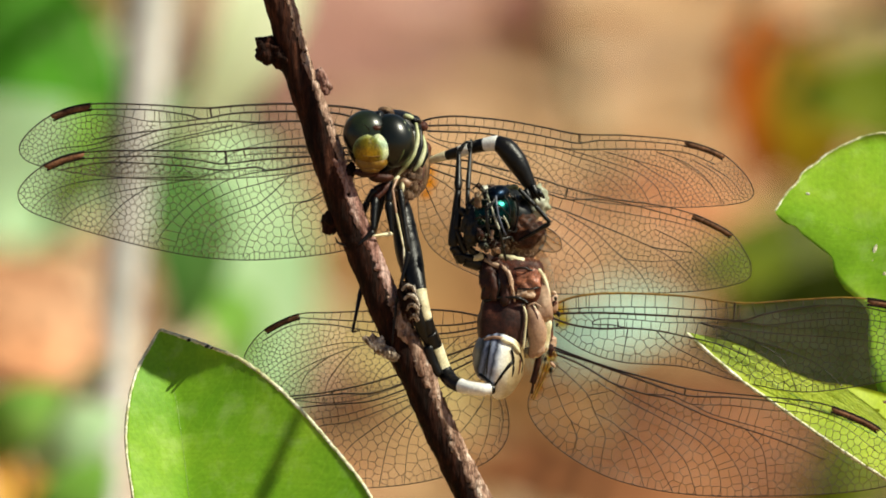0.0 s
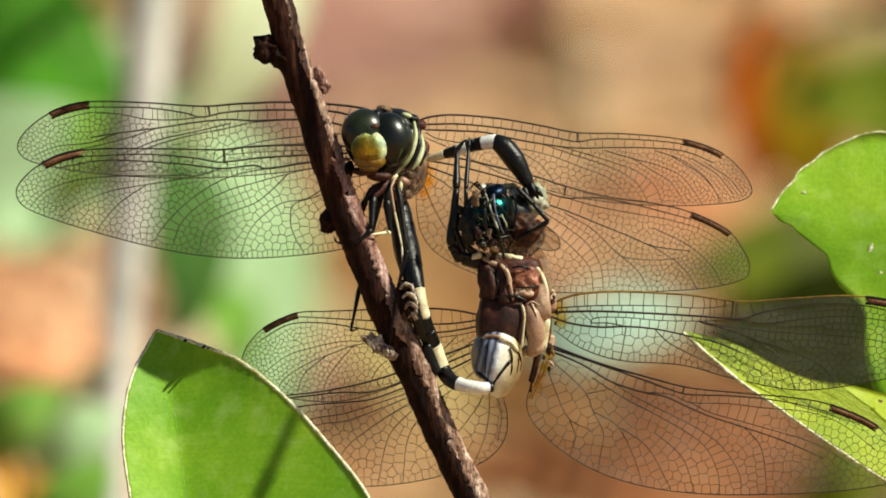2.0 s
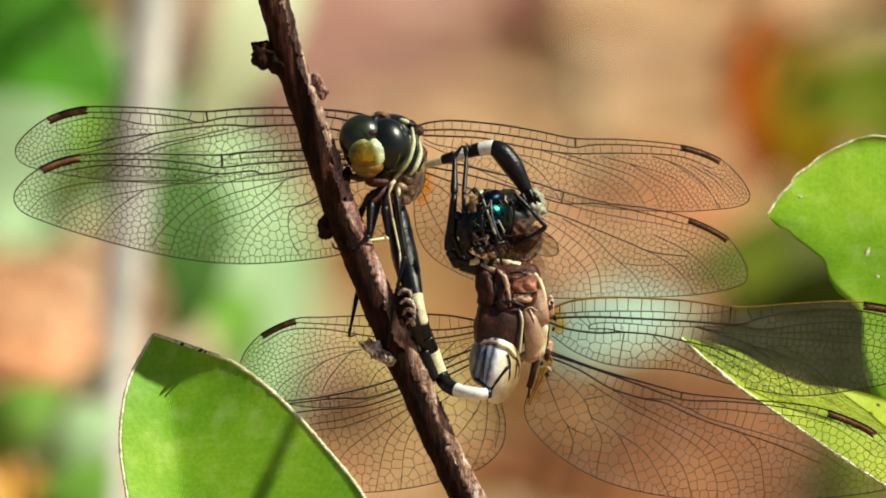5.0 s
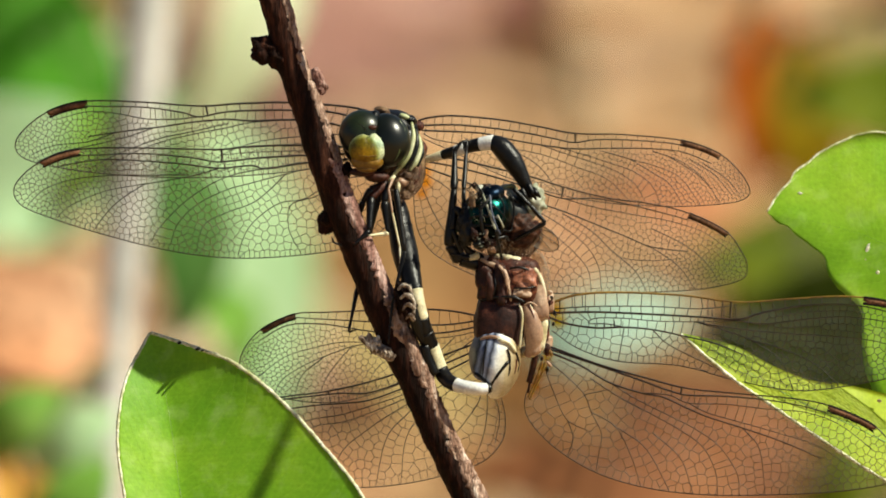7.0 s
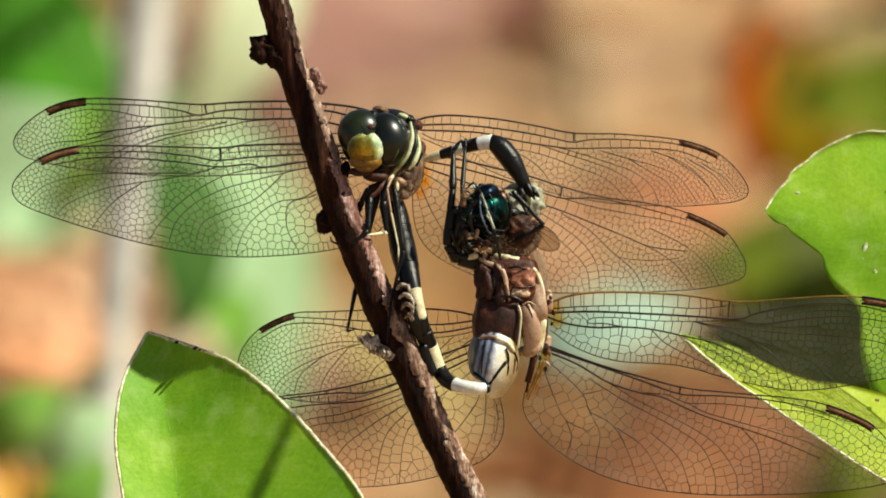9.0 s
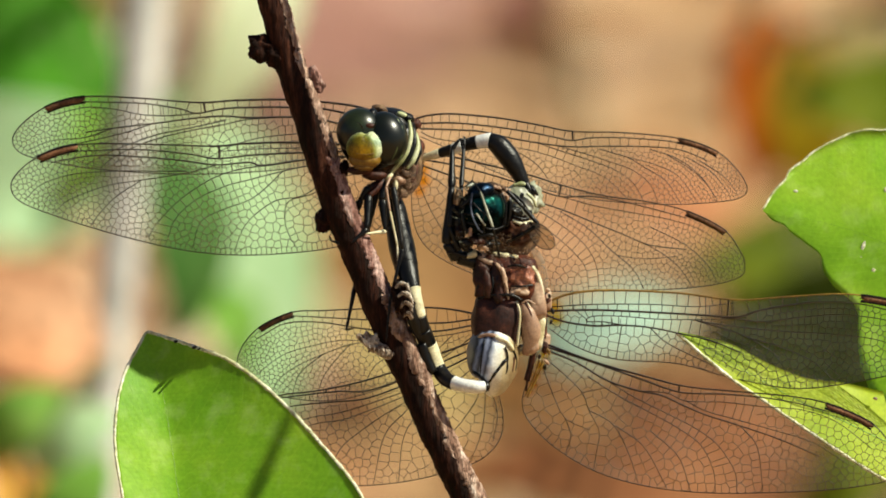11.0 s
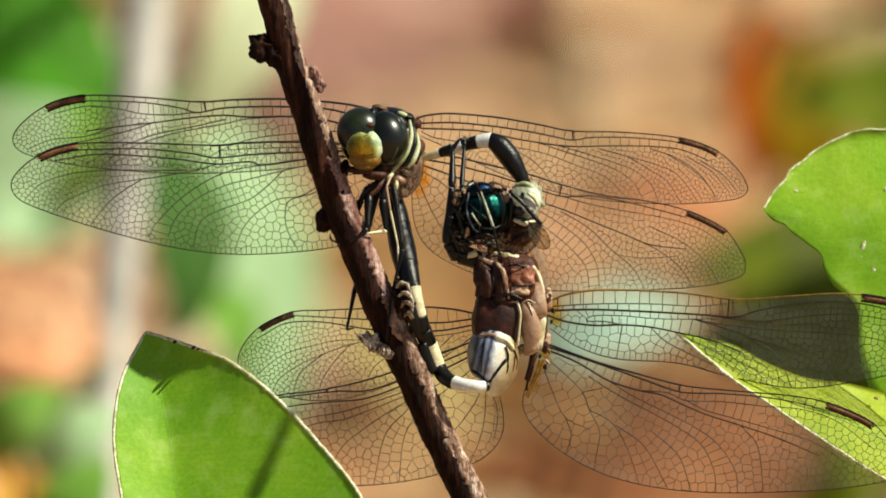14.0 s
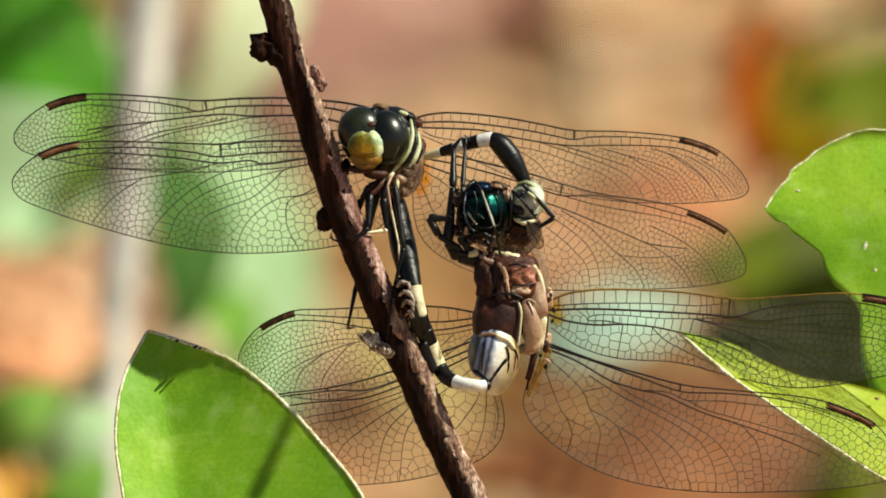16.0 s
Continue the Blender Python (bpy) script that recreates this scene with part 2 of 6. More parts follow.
M_RIM = surface("pale_leaf_margin", [(0.32, "a0a060"), (0.5, "d8d6aa"), (0.68, "f2f0dc")], 900, 4000, 0.4, 0.5)
M_RIB = surface("leaf_midrib", [(0.3, "5f8e22"), (0.6, "8fbc3a")], 300, 4000, 0.4, 0.3)


# ---- building helpers ----
ORIGIN = {}


def S(x, y, d=0.0):
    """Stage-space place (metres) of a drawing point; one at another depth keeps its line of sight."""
    f = 1 + d * U / DIST
    return Vector(((x - 784) * U * f, d * U, (441 - y) * U * f))


def of_world(x, y, z):
    return STAGE.inverted() @ Vector((x, y, z))


def thing(name, at, label, category, group=""):
    """A top-level Empty at a stage place."""
    ob = new(name)
    ob.empty_display_size = 0.002
    ob.matrix_world = STAGE @ Matrix.Translation(at)
    ORIGIN[ob.name] = Vector(at)
    return tagged(ob, label, category, group)


def part(name, bm, material, parent, label="", pivot=None, kind=""):
    """Links a bmesh, built in stage space, as one mesh under a thing or a part."""
    at = Vector(pivot) if pivot is not None else ORIGIN[parent.name]
    bmesh.ops.transform(bm, matrix=Matrix.Translation(-at), verts=bm.verts)
    me = bpy.data.meshes.new(name)
    bm.to_mesh(me)
    bm.free()
    me.polygons.foreach_set("use_smooth", [True] * len(me.polygons))
    for m in (material if isinstance(material, (list, tuple)) else [material]):
        me.materials.append(m)
    ob = new(name, me)
    ob.parent = parent
    ob.location = at - ORIGIN[parent.name]
    ORIGIN[ob.name] = at
    return tagged(ob, label, kind=kind)


def smooth_line(pts, n):
    """A smooth line through the points, n steps to each span."""
    p = np.array(pts, float)
    q = np.vstack([2 * p[0] - p[1], p, 2 * p[-1] - p[-2]])
    out = []
    for i in range(1, len(q) - 2):
        a, b, c, e = q[i - 1], q[i], q[i + 1], q[i + 2]
        for k in range(n):
            t = k / n
            out.append(0.5 * (2 * b + (c - a) * t + (2 * a - 5 * b + 4 * c - e) * t * t + (3 * b - a - 3 * c + e) * t ** 3))
    out.append(q[-2])
    return np.array(out)


def tube(bm, rows, steps=4, sides=12, rough=0.0, flat=1.0, bands=None, freq=900.0, raw=False, fine=0.0):
    """A closed tapered tube. rows: (x, y, d, radius) in drawing units, or metres if raw."""
    line = smooth_line(rows, steps)
    pts = [Vector(r[:3]) if raw else S(*r[:3]) for r in line]
    rad = [max(r[3], 0.02 if not raw else 1e-6) * (1 if raw else U) for r in line]
    rings = []
    side = None
    for i, p in enumerate(pts):
        way = (pts[min(i + 1, len(pts) - 1)] - pts[max(i - 1, 0)]).normalized()
        if side is None:
            side = way.cross(Vector((0, 1, 0)))
            side = side.normalized() if side.length > 0.01 else Vector((1, 0, 0))
        side = (side - way * side.dot(way)).normalized()
        up = way.cross(side)
        ring = []
        for k in range(sides):
            a = 2 * math.pi * k / sides
            v = side * math.cos(a) + up * math.sin(a) * flat
            r = rad[i]
            if rough:
                at = p + v * rad[i]
                r *= 1 + rough * noise.noise(at * freq) + 0.5 * rough * noise.noise(at * freq * 2.7) + fine * noise.noise(at * freq * 6.5)
            ring.append(bm.verts.new(p + v * r))
        rings.append(ring)
    for i in range(len(rings) - 1):
        for k in range(sides):
            f = bm.faces.new((rings[i][k], rings[i][(k + 1) % sides], rings[i + 1][(k + 1) % sides], rings[i + 1][k]))
            if bands:
                f.material_index = bands(i / (len(rings) - 1), k / sides)
    bm.faces.new(rings[0][::-1])
    bm.faces.new(rings[-1])
    return bm


def blob(bm, at, radii, turn=0.0, rough=0.0, freq=700.0, sub=4, squash=None, lean=0.0):
    """A rounded lump; radii across, down and in depth, in drawing units, turned clockwise in the stage plane."""
    made = bmesh.ops.create_icosphere(bm, subdivisions=sub, radius=1.0)["verts"]
    m = Matrix.Translation(S(*at)) @ pose(0, 0, 0, 0, turn, lean) @ Matrix.Diagonal((radii[0] * U, radii[2] * U, radii[1] * U, 1))
    for v in made:
        co = v.co.copy()
        if squash:
            co = squash(co)
        w = m @ co
        if rough:
            n = m.to_3x3() @ co
            w += n * rough * (noise.noise(w * freq) + 0.45 * noise.noise(w * freq * 2.7))
        v.co = w
    return made


def spike(bm, a, b, r):
    """A thin three-sided spine from a to b (stage places)."""
    way = (b - a).normalized()
    s = way.cross(Vector((0.3, 1, 0.2))).normalized()
    t = way.cross(s)
    ring = [bm.verts.new(a + (s * math.cos(q) + t * math.sin(q)) * r * U) for q in (0, 2.1, 4.2)]
    tip = bm.verts.new(b)
    for i in range(3):
        bm.faces.new((ring[i], ring[(i + 1) % 3], tip))
    bm.faces.new(ring[::-1])


def leg(parent, joints, radii, materials, spines=0, label="", pivot=None, seed=1):
    """A jointed leg: first joint is the leg itself, the others hang under it."""
    rnd = random.Random(seed)
    names = ["leg", "femur", "tibia", "tarsus", "claw", "claw_tip"]
    root = None
    hairs = bmesh.new()
    for i in range(len(joints) - 1):
        bm = bmesh.new()
        a, b = joints[i], joints[i + 1]
        ra, rb = radii[i], radii[i + 1]
        mid = [(a[j] + b[j]) / 2 for j in range(3)]
        tube(bm, [(*a, ra * 0.8), (*[a[j] * 0.85 + b[j] * 0.15 for j in range(3)], ra), (*mid, (ra + rb) / 2 * 0.95), (*b, rb * 0.8)], 4, 8, 0.05, freq=2500)
        if spines and i >= 1:
            for k in range(spines):
                f = 0.15 + 0.75 * k / max(spines - 1, 1)
                p = S(*[a[j] + (b[j] - a[j]) * f for j in range(3)])
                way = (S(*b) - S(*a)).normalized()
                sd = way.cross(Vector((0, 1, 0))).normalized() * rnd.choice((-1, 1))
                spike(hairs, p, p + (sd * 9 + way * 6 + Vector((0, -3, 0))) * U, 0.7)
        m = materials[min(i, len(materials) - 1)]
        if root is None:
            root = part("leg", bm, m, parent, label, pivot=pivot)
        else:
            part(names[i], bm, m, root)
    if spines:
        part("bristles", hairs, materials[0], root, "stiff black bristles", kind="stuff")
    else:
        hairs.free()
    return root


# ---- wings ----
def inside(poly, pts):
    x, y = pts[:, 0], pts[:, 1]
    hit = np.zeros(len(pts), bool)
    a, b = poly, np.roll(poly, -1, 0)
    for (x0, y0), (x1, y1) in zip(a, b):
        if y0 != y1:
            hit ^= ((y0 > y) != (y1 > y)) & (x < (x1 - x0) * (y - y0) / (y1 - y0) + x0)
    return hit


def offset_line(line, off):
    t = np.gradient(line, axis=0)
    t /= np.linalg.norm(t, axis=1)[:, None] + 1e-9
    return line + np.stack([-t[:, 1], t[:, 0]], 1) * off


def even(line, step):
    seg = np.linalg.norm(np.diff(line, axis=0), axis=1)
    s = np.concatenate([[0], np.cumsum(seg)])
    at = np.arange(step * 0.5, s[-1], step)
    return np.stack([np.interp(at, s, line[:, 0]), np.interp(at, s, line[:, 1])], 1)


def make_wing(name, parent, lead, trail, nodus, stigma, d0, slope, cells, seed, amber=(), label="", thick=1.0, pale=0.35, wide=1.0, veins=(), ladders=(), bold=2):
    """A netted wing. lead runs from the root to the tip, trail from the tip back to the root; nodus and stigma
    are shares of the lead; cells: net width at the root and the tip; veins: long veins by a few points each, the
    first one the strong vein behind the lead; ladders: pairs of veins (-1: the lead) with straight rungs between."""
    rng = np.random.RandomState(seed)
    full = smooth_line(lead + trail, 8)
    front, back = full[:8 * (len(lead) - 1) + 1], full[8 * (len(lead) - 1):]
    rim = np.vstack([front, back[1:]])
    root, tip = front[0], front[-1]
    axis = tip - root
    span = np.linalg.norm(axis)
    axis = axis / span
    down = np.array([-axis[1], axis[0]])
    if np.dot(back[len(back) // 2] - root, down) < 0:
        down = -down

    def depth(p):
        a = (p - root) @ axis
        c = (p - root) @ down
        return d0 + slope[0] * a / span * 8 + slope[1] * c / 100 + 1.6 * np.sin(c * 0.16) * np.clip(1.2 - a / span, 0, 1) + 5 * np.sin(a / span * 3.0)

    def width(p):
        a = np.clip((p - root) @ axis / span, 0, 1)
        return cells[0] + (cells[1] - cells[0]) * a ** 1.1

    nl = len(front)
    iv = lambda f: front[int(np.clip(f * (nl - 1), 0, nl - 1))]
    sign = 1.0 if np.dot(offset_line(front, 1.0)[nl // 2] - front[nl // 2], down) > 0 else -1.0
    gap = np.interp(np.linspace(0, 1, nl), [0, 0.06, 0.25, nodus, nodus + 0.04, 0.86, 1.0], [3, 9 * wide, 14 * wide, 14 * wide, 11 * (0.5 + 0.5 * wide), 6, 2])
    t = np.gradient(front, axis=0)
    t /= np.linalg.norm(t, axis=1)[:, None] + 1e-9
    nrm = np.stack([-t[:, 1], t[:, 0]], 1) * sign
    lines = [smooth_line(v, 8) for v in veins]
    # seeds of the net: pairs on both sides of each vein, then scattered
    seeds = []

    def add(p, f=0.55):
        w = width(p[None])[0]
        if not seeds or np.min(np.sum((np.array(seeds) - p) ** 2, 1)) > (f * w) ** 2:
            seeds.append(p)
            return True
        return False
    for ln in lines:
        w = float(width(ln[len(ln) // 2][None])[0])
        for p, q in zip(even(offset_line(ln, w * 0.45), w * 0.95), even(offset_line(ln, -w * 0.45), w * 0.95)):
            if add(p):
                add(q, 0.4)
    w = float(width(back[len(back) // 2][None])[0]) * 0.8
    for p, q in zip(even(offset_line(back, w * 0.5), w), even(offset_line(back, -w * 0.5), w)):
        if add(p, 0.4):
            seeds.append(q)
    lo, hi = rim.min(0) - 5, rim.max(0) + 5
    cand = rng.rand(14000, 2) * (hi - lo) + lo
    cand = cand[inside(rim, cand)]
    arr = np.array(seeds)
    ws = width(cand)
    for p, w in zip(cand, ws):
        if np.min((arr[:, 0] - p[0]) ** 2 + (arr[:, 1] - p[1]) ** 2) > (0.86 * w) ** 2:
            arr = np.vstack([arr, p])
    vs, es, fs, *_ = geometry.delaunay_2d_cdt([Vector(p) for p in arr], [], [], 0, 1e-4)
    vs = np.array([tuple(v) for v in vs])
    tri = np.array([f for f in fs if len(f) == 3])
    a, b, c = vs[tri[:, 0]], vs[tri[:, 1]], vs[tri[:, 2]]
    dd = 2 * (a[:, 0] * (b[:, 1] - c[:, 1]) + b[:, 0] * (c[:, 1] - a[:, 1]) + c[:, 0] * (a[:, 1] - b[:, 1]))
    dd[np.abs(dd) < 1e-6] = 1e-6
    a2, b2, c2 = (a ** 2).sum(1), (b ** 2).sum(1), (c ** 2).sum(1)
    cc = np.stack([(a2 * (b[:, 1] - c[:, 1]) + b2 * (c[:, 1] - a[:, 1]) + c2 * (a[:, 1] - b[:, 1])) / dd,
                   (a2 * (c[:, 0] - b[:, 0]) + b2 * (a[:, 0] - c[:, 0]) + c2 * (b[:, 0] - a[:, 0])) / dd], 1)
    owner, pairs = {}, []
    for i, f in enumerate(tri):
        for u, v in ((f[0], f[1]), (f[1], f[2]), (f[2], f[0])):
            key = (min(u, v), max(u, v))
            if key in owner:
                pairs.append((owner[key], i))
            else:
                owner[key] = i
    pairs = np.array(pairs)
    p, q = cc[pairs[:, 0]], cc[pairs[:, 1]]
    ip, iq = inside(rim, p), inside(rim, q)
    keep = (ip | iq) & (np.linalg.norm(p - q, axis=1) < 60) & (np.linalg.norm(p - q, axis=1) > 0.6)
    p, q, ip, iq = p[keep], q[keep], ip[keep], iq[keep]
    p2 = np.where(ip[:, None], p, q)
    q2 = np.where(ip[:, None], q, p)
    good = inside(rim, q2)
    lo_t, hi_t = np.zeros(len(p2)), np.ones(len(p2))
    for _ in range(9):
        mid = (lo_t + hi_t) / 2
        ok = inside(rim, p2 + (q2 - p2) * mid[:, None])
        lo_t, hi_t = np.where(ok, mid, lo_t), np.where(ok, hi_t, mid)
    q2 = np.where(good[:, None], q2, p2 + (q2 - p2) * lo_t[:, None])

    def near(ln, pts):
        """Distance to a line of points, and the index of its nearest point."""
        dist = np.sqrt(((pts[:, None] - ln[None]) ** 2).sum(2))
        return dist.min(1), dist.argmin(1)
    rung_p, rung_q = [], []
    keep = np.ones(len(p2), bool)
    packed = [even(ln, 1.5) for ln in lines]
    for ln in packed:
        keep &= ~((near(ln, p2)[0] < 2.4) & (near(ln, q2)[0] < 2.4))
    mids = (p2 + q2) / 2
    for i, j, step in ladders:
        la, lb = even(front[int(0.04 * nl): int(stigma[0] * nl)], 1.5) if i < 0 else packed[i], packed[j]
        di, ki = near(la, mids)
        dj, kj = near(lb, mids)
        gap_ij, back_k = near(lb, la)
        inner_i = (ki > 0) & (ki < len(la) - 1) & (kj > 0) & (kj < len(lb) - 1)
        keep &= ~(inner_i & (di + dj < gap_ij[ki] * 1.1 + 1.0) & (gap_ij[ki] < 34))
        at = step * 0.5
        while at < len(la) * 1.5 - 1:
            k = int(at / 1.5)
            if 2.5 < gap_ij[k] < 34 and 0 < back_k[k] < len(lb) - 1:
                rung_p.append(la[k])
                rung_q.append(lb[min(back_k[k] + rng.randint(-1, 2), len(lb) - 1)])
            at += step * rng.uniform(0.8, 1.25)
    p2, q2 = p2[keep], q2[keep]

    def ribs(p, q, rp, rq):
        """Three-sided bars for all pairs at once."""
        way = q - p
        n = np.stack([-way[:, 1], way[:, 0]], 1) / (np.linalg.norm(way, axis=1)[:, None] + 1e-9)
        vv, ff = [], []
        for base, r in ((p, rp), (q, rq)):
            dz = depth(base)
            for off, dz_off in ((1.0, 0.5), (-1.0, 0.5), (0.0, -1.0)):
                e = base + n * (np.asarray(r) * off)[:, None]
                dep = dz + np.asarray(r) * dz_off
                f = 1 + dep * U / DIST
                vv.append(np.stack([(e[:, 0] - 784) * U * f, dep * U, (441 - e[:, 1]) * U * f], 1))
        m = len(p)
        i = np.arange(m)
        for k in range(3):
            j = (k + 1) % 3
            ff.append(np.stack([i + k * m, i + j * m, i + (j + 3) * m, i + (k + 3) * m], 1))
        return np.vstack(vv), np.vstack(ff)

    def chain(ln, r0, r1):
        """One long bar along a line."""
        r = np.linspace(r0, r1, len(ln))
        way = np.gradient(ln, axis=0)
        n = np.stack([-way[:, 1], way[:, 0]], 1) / (np.linalg.norm(way, axis=1)[:, None] + 1e-9)
        dz = depth(ln)
        vv, m = [], len(ln)
        for off, dz_off in ((1.0, 0.5), (-1.0, 0.5), (0.0, -1.0)):
            e = ln + n * (r * off)[:, None]
            dep = dz + r * dz_off
            f = 1 + dep * U / DIST
            vv.append(np.stack([(e[:, 0] - 784) * U * f, dep * U, (441 - e[:, 1]) * U * f], 1))
        i = np.arange(m - 1)
        ff = [np.stack([i + k * m, i + j * m, i + 1 + j * m, i + 1 + k * m], 1) for k, j in ((0, 1), (1, 2), (2, 0))]
        return np.vstack(vv), np.vstack(ff)

    def mesh_part(nm, vv, ff, material, under, lab=""):
        me = bpy.data.meshes.new(nm)
        at = ORIGIN[under.name] if under is not parent else Vector(S(*root, d0))
        me.from_pydata((vv - np.array(at)).tolist(), [], ff.tolist())
        me.materials.append(material)
        me.shade_smooth()
        ob = new(nm, me)
        ob.parent = under
        ob.location = at - ORIGIN[under.name]
        ORIGIN[ob.name] = at
        return tagged(ob, lab)
    # film, with the root's amber patch as a second material
    flat = [Vector(v) for v in rim]
    inner = arr[inside(rim, arr)]
    if amber:
        fine = np.array([(x + r * i / 3, y + r * j / 3) for x, y, r in amber for i in range(-5, 6) for j in range(-5, 6)])
        inner = np.vstack([inner, fine[inside(rim, fine)]])
    n = len(flat)
    fv, fe, ff, *_ = geometry.delaunay_2d_cdt(flat + [Vector(v) for v in inner], [], [list(range(n))], 1, 1e-4)
    fv = np.array([tuple(v) for v in fv])
    dep = depth(fv)
    sc = 1 + dep * U / DIST
    wing = mesh_part(name, np.stack([(fv[:, 0] - 784) * U * sc, dep * U, (441 - fv[:, 1]) * U * sc], 1), np.array([f for f in ff if len(f) == 3]), M_FILM, parent, label)
    stain = wing.data.attributes.new("amber", "FLOAT", "POINT")
    for i, v in enumerate(fv):
        stain.data[i].value = max([0.0] + [min(1.0, 1.5 - np.hypot(v[0] - x, v[1] - y) / r) for x, y, r in amber])
    weight = np.full(len(p2), 0.5 * thick)
    if rung_p:
        p2, q2 = np.vstack([p2, rung_p]), np.vstack([q2, rung_q])
        weight = np.concatenate([weight, np.full(len(rung_p), 0.6 * thick)])
    vv, ff2 = ribs(p2, q2, weight, weight)
    mesh_part("vein_net", vv, ff2, M_VEIN if pale > 0.5 else M_NET, wing, "fine brown net of cross veins")["kind"] = "stuff"
    half = int(nodus * nl)
    vv, ff2 = chain(front[half:], 1.3 * thick, 1.0 * thick)
    # on the pale wing the outer costa's sunlit tone is put into the colour
    mesh_part("costa", vv, ff2, M_VEIN_PALE if pale > 0.5 else M_VEIN, wing)
    vv, ff2 = chain(front[:half + 1], 2.0 * thick, 1.5 * thick)
    mesh_part("costa", vv, ff2, M_VEIN_PALE if pale > 0.5 else M_VEIN, wing)
    long_veins = [(ln, 1.8, 0.95) if k < bold else (ln, 0.95, 0.6) for k, ln in enumerate(lines)]
    for ln, r0, r1 in long_veins:
        vv, ff2 = chain(ln, r0 * thick, r1 * thick)
        mesh_part("long_vein", vv, ff2, M_VEIN, wing)
    vv, ff2 = chain(back, 0.9 * thick, 0.8 * thick)
    mesh_part("trailing_edge", vv, ff2, M_VEIN, wing)
    nk = iv(nodus)
    foot_at = packed[0][near(packed[0], nk[None])[1][0]]
    vv, ff2 = chain(np.array([nk, foot_at]), 1.9 * thick, 1.3 * thick)
    mesh_part("nodus", vv, ff2, M_VEIN, wing)
    # the thick dark cell near the tip
    i0, i1 = int(stigma[0] * (nl - 1)), int(stigma[1] * (nl - 1)) + 1
    bm = bmesh.new()
    cells_row = []
    for i in range(i0, i1 + 1):
        g0 = max(gap[i], 9.0 * thick ** 1.5) * 0.95 * min(1.0, 0.55 + 0.5 * min(i - i0, i1 - i))
        o = front[i]
        e = o + nrm[i] * g0
        z = float(depth(o[None])[0])
        cells_row.append([bm.verts.new(S(o[0], o[1], z - 1.6)), bm.verts.new(S(e[0], e[1], z - 1.6)), bm.verts.new(S(e[0], e[1], z + 1.6)), bm.verts.new(S(o[0], o[1], z + 1.6))])
    for r0, r1 in zip(cells_row[:-1], cells_row[1:]):
        for k in range(4):
            bm.faces.new((r0[k], r0[(k + 1) % 4], r1[(k + 1) % 4], r1[k]))
    bm.faces.new(cells_row[0][::-1])
    bm.faces.new(cells_row[-1])
    part("stigma", bm, M_STIGMA, wing, "brown thickened cell with dark edges")
    for ln in (front[i0:i1 + 1], np.array([front[i] + nrm[i] * max(gap[i], 9.0 * thick ** 1.5) * 0.95 for i in range(i0, i1 + 1)])):
        vv, ff2 = chain(ln, 2.0 * max(1.0, thick ** 1.7), 1.9 * max(1.0, thick ** 1.7))
        mesh_part("stigma_edge", vv, ff2, M_STIGMA_DARK, wing)
    return wing


# ---- the twig ----
twig = thing("twig", S(829, 880, -10), "reddish-brown woody twig with knobbly buds and peeling bark", "twig")


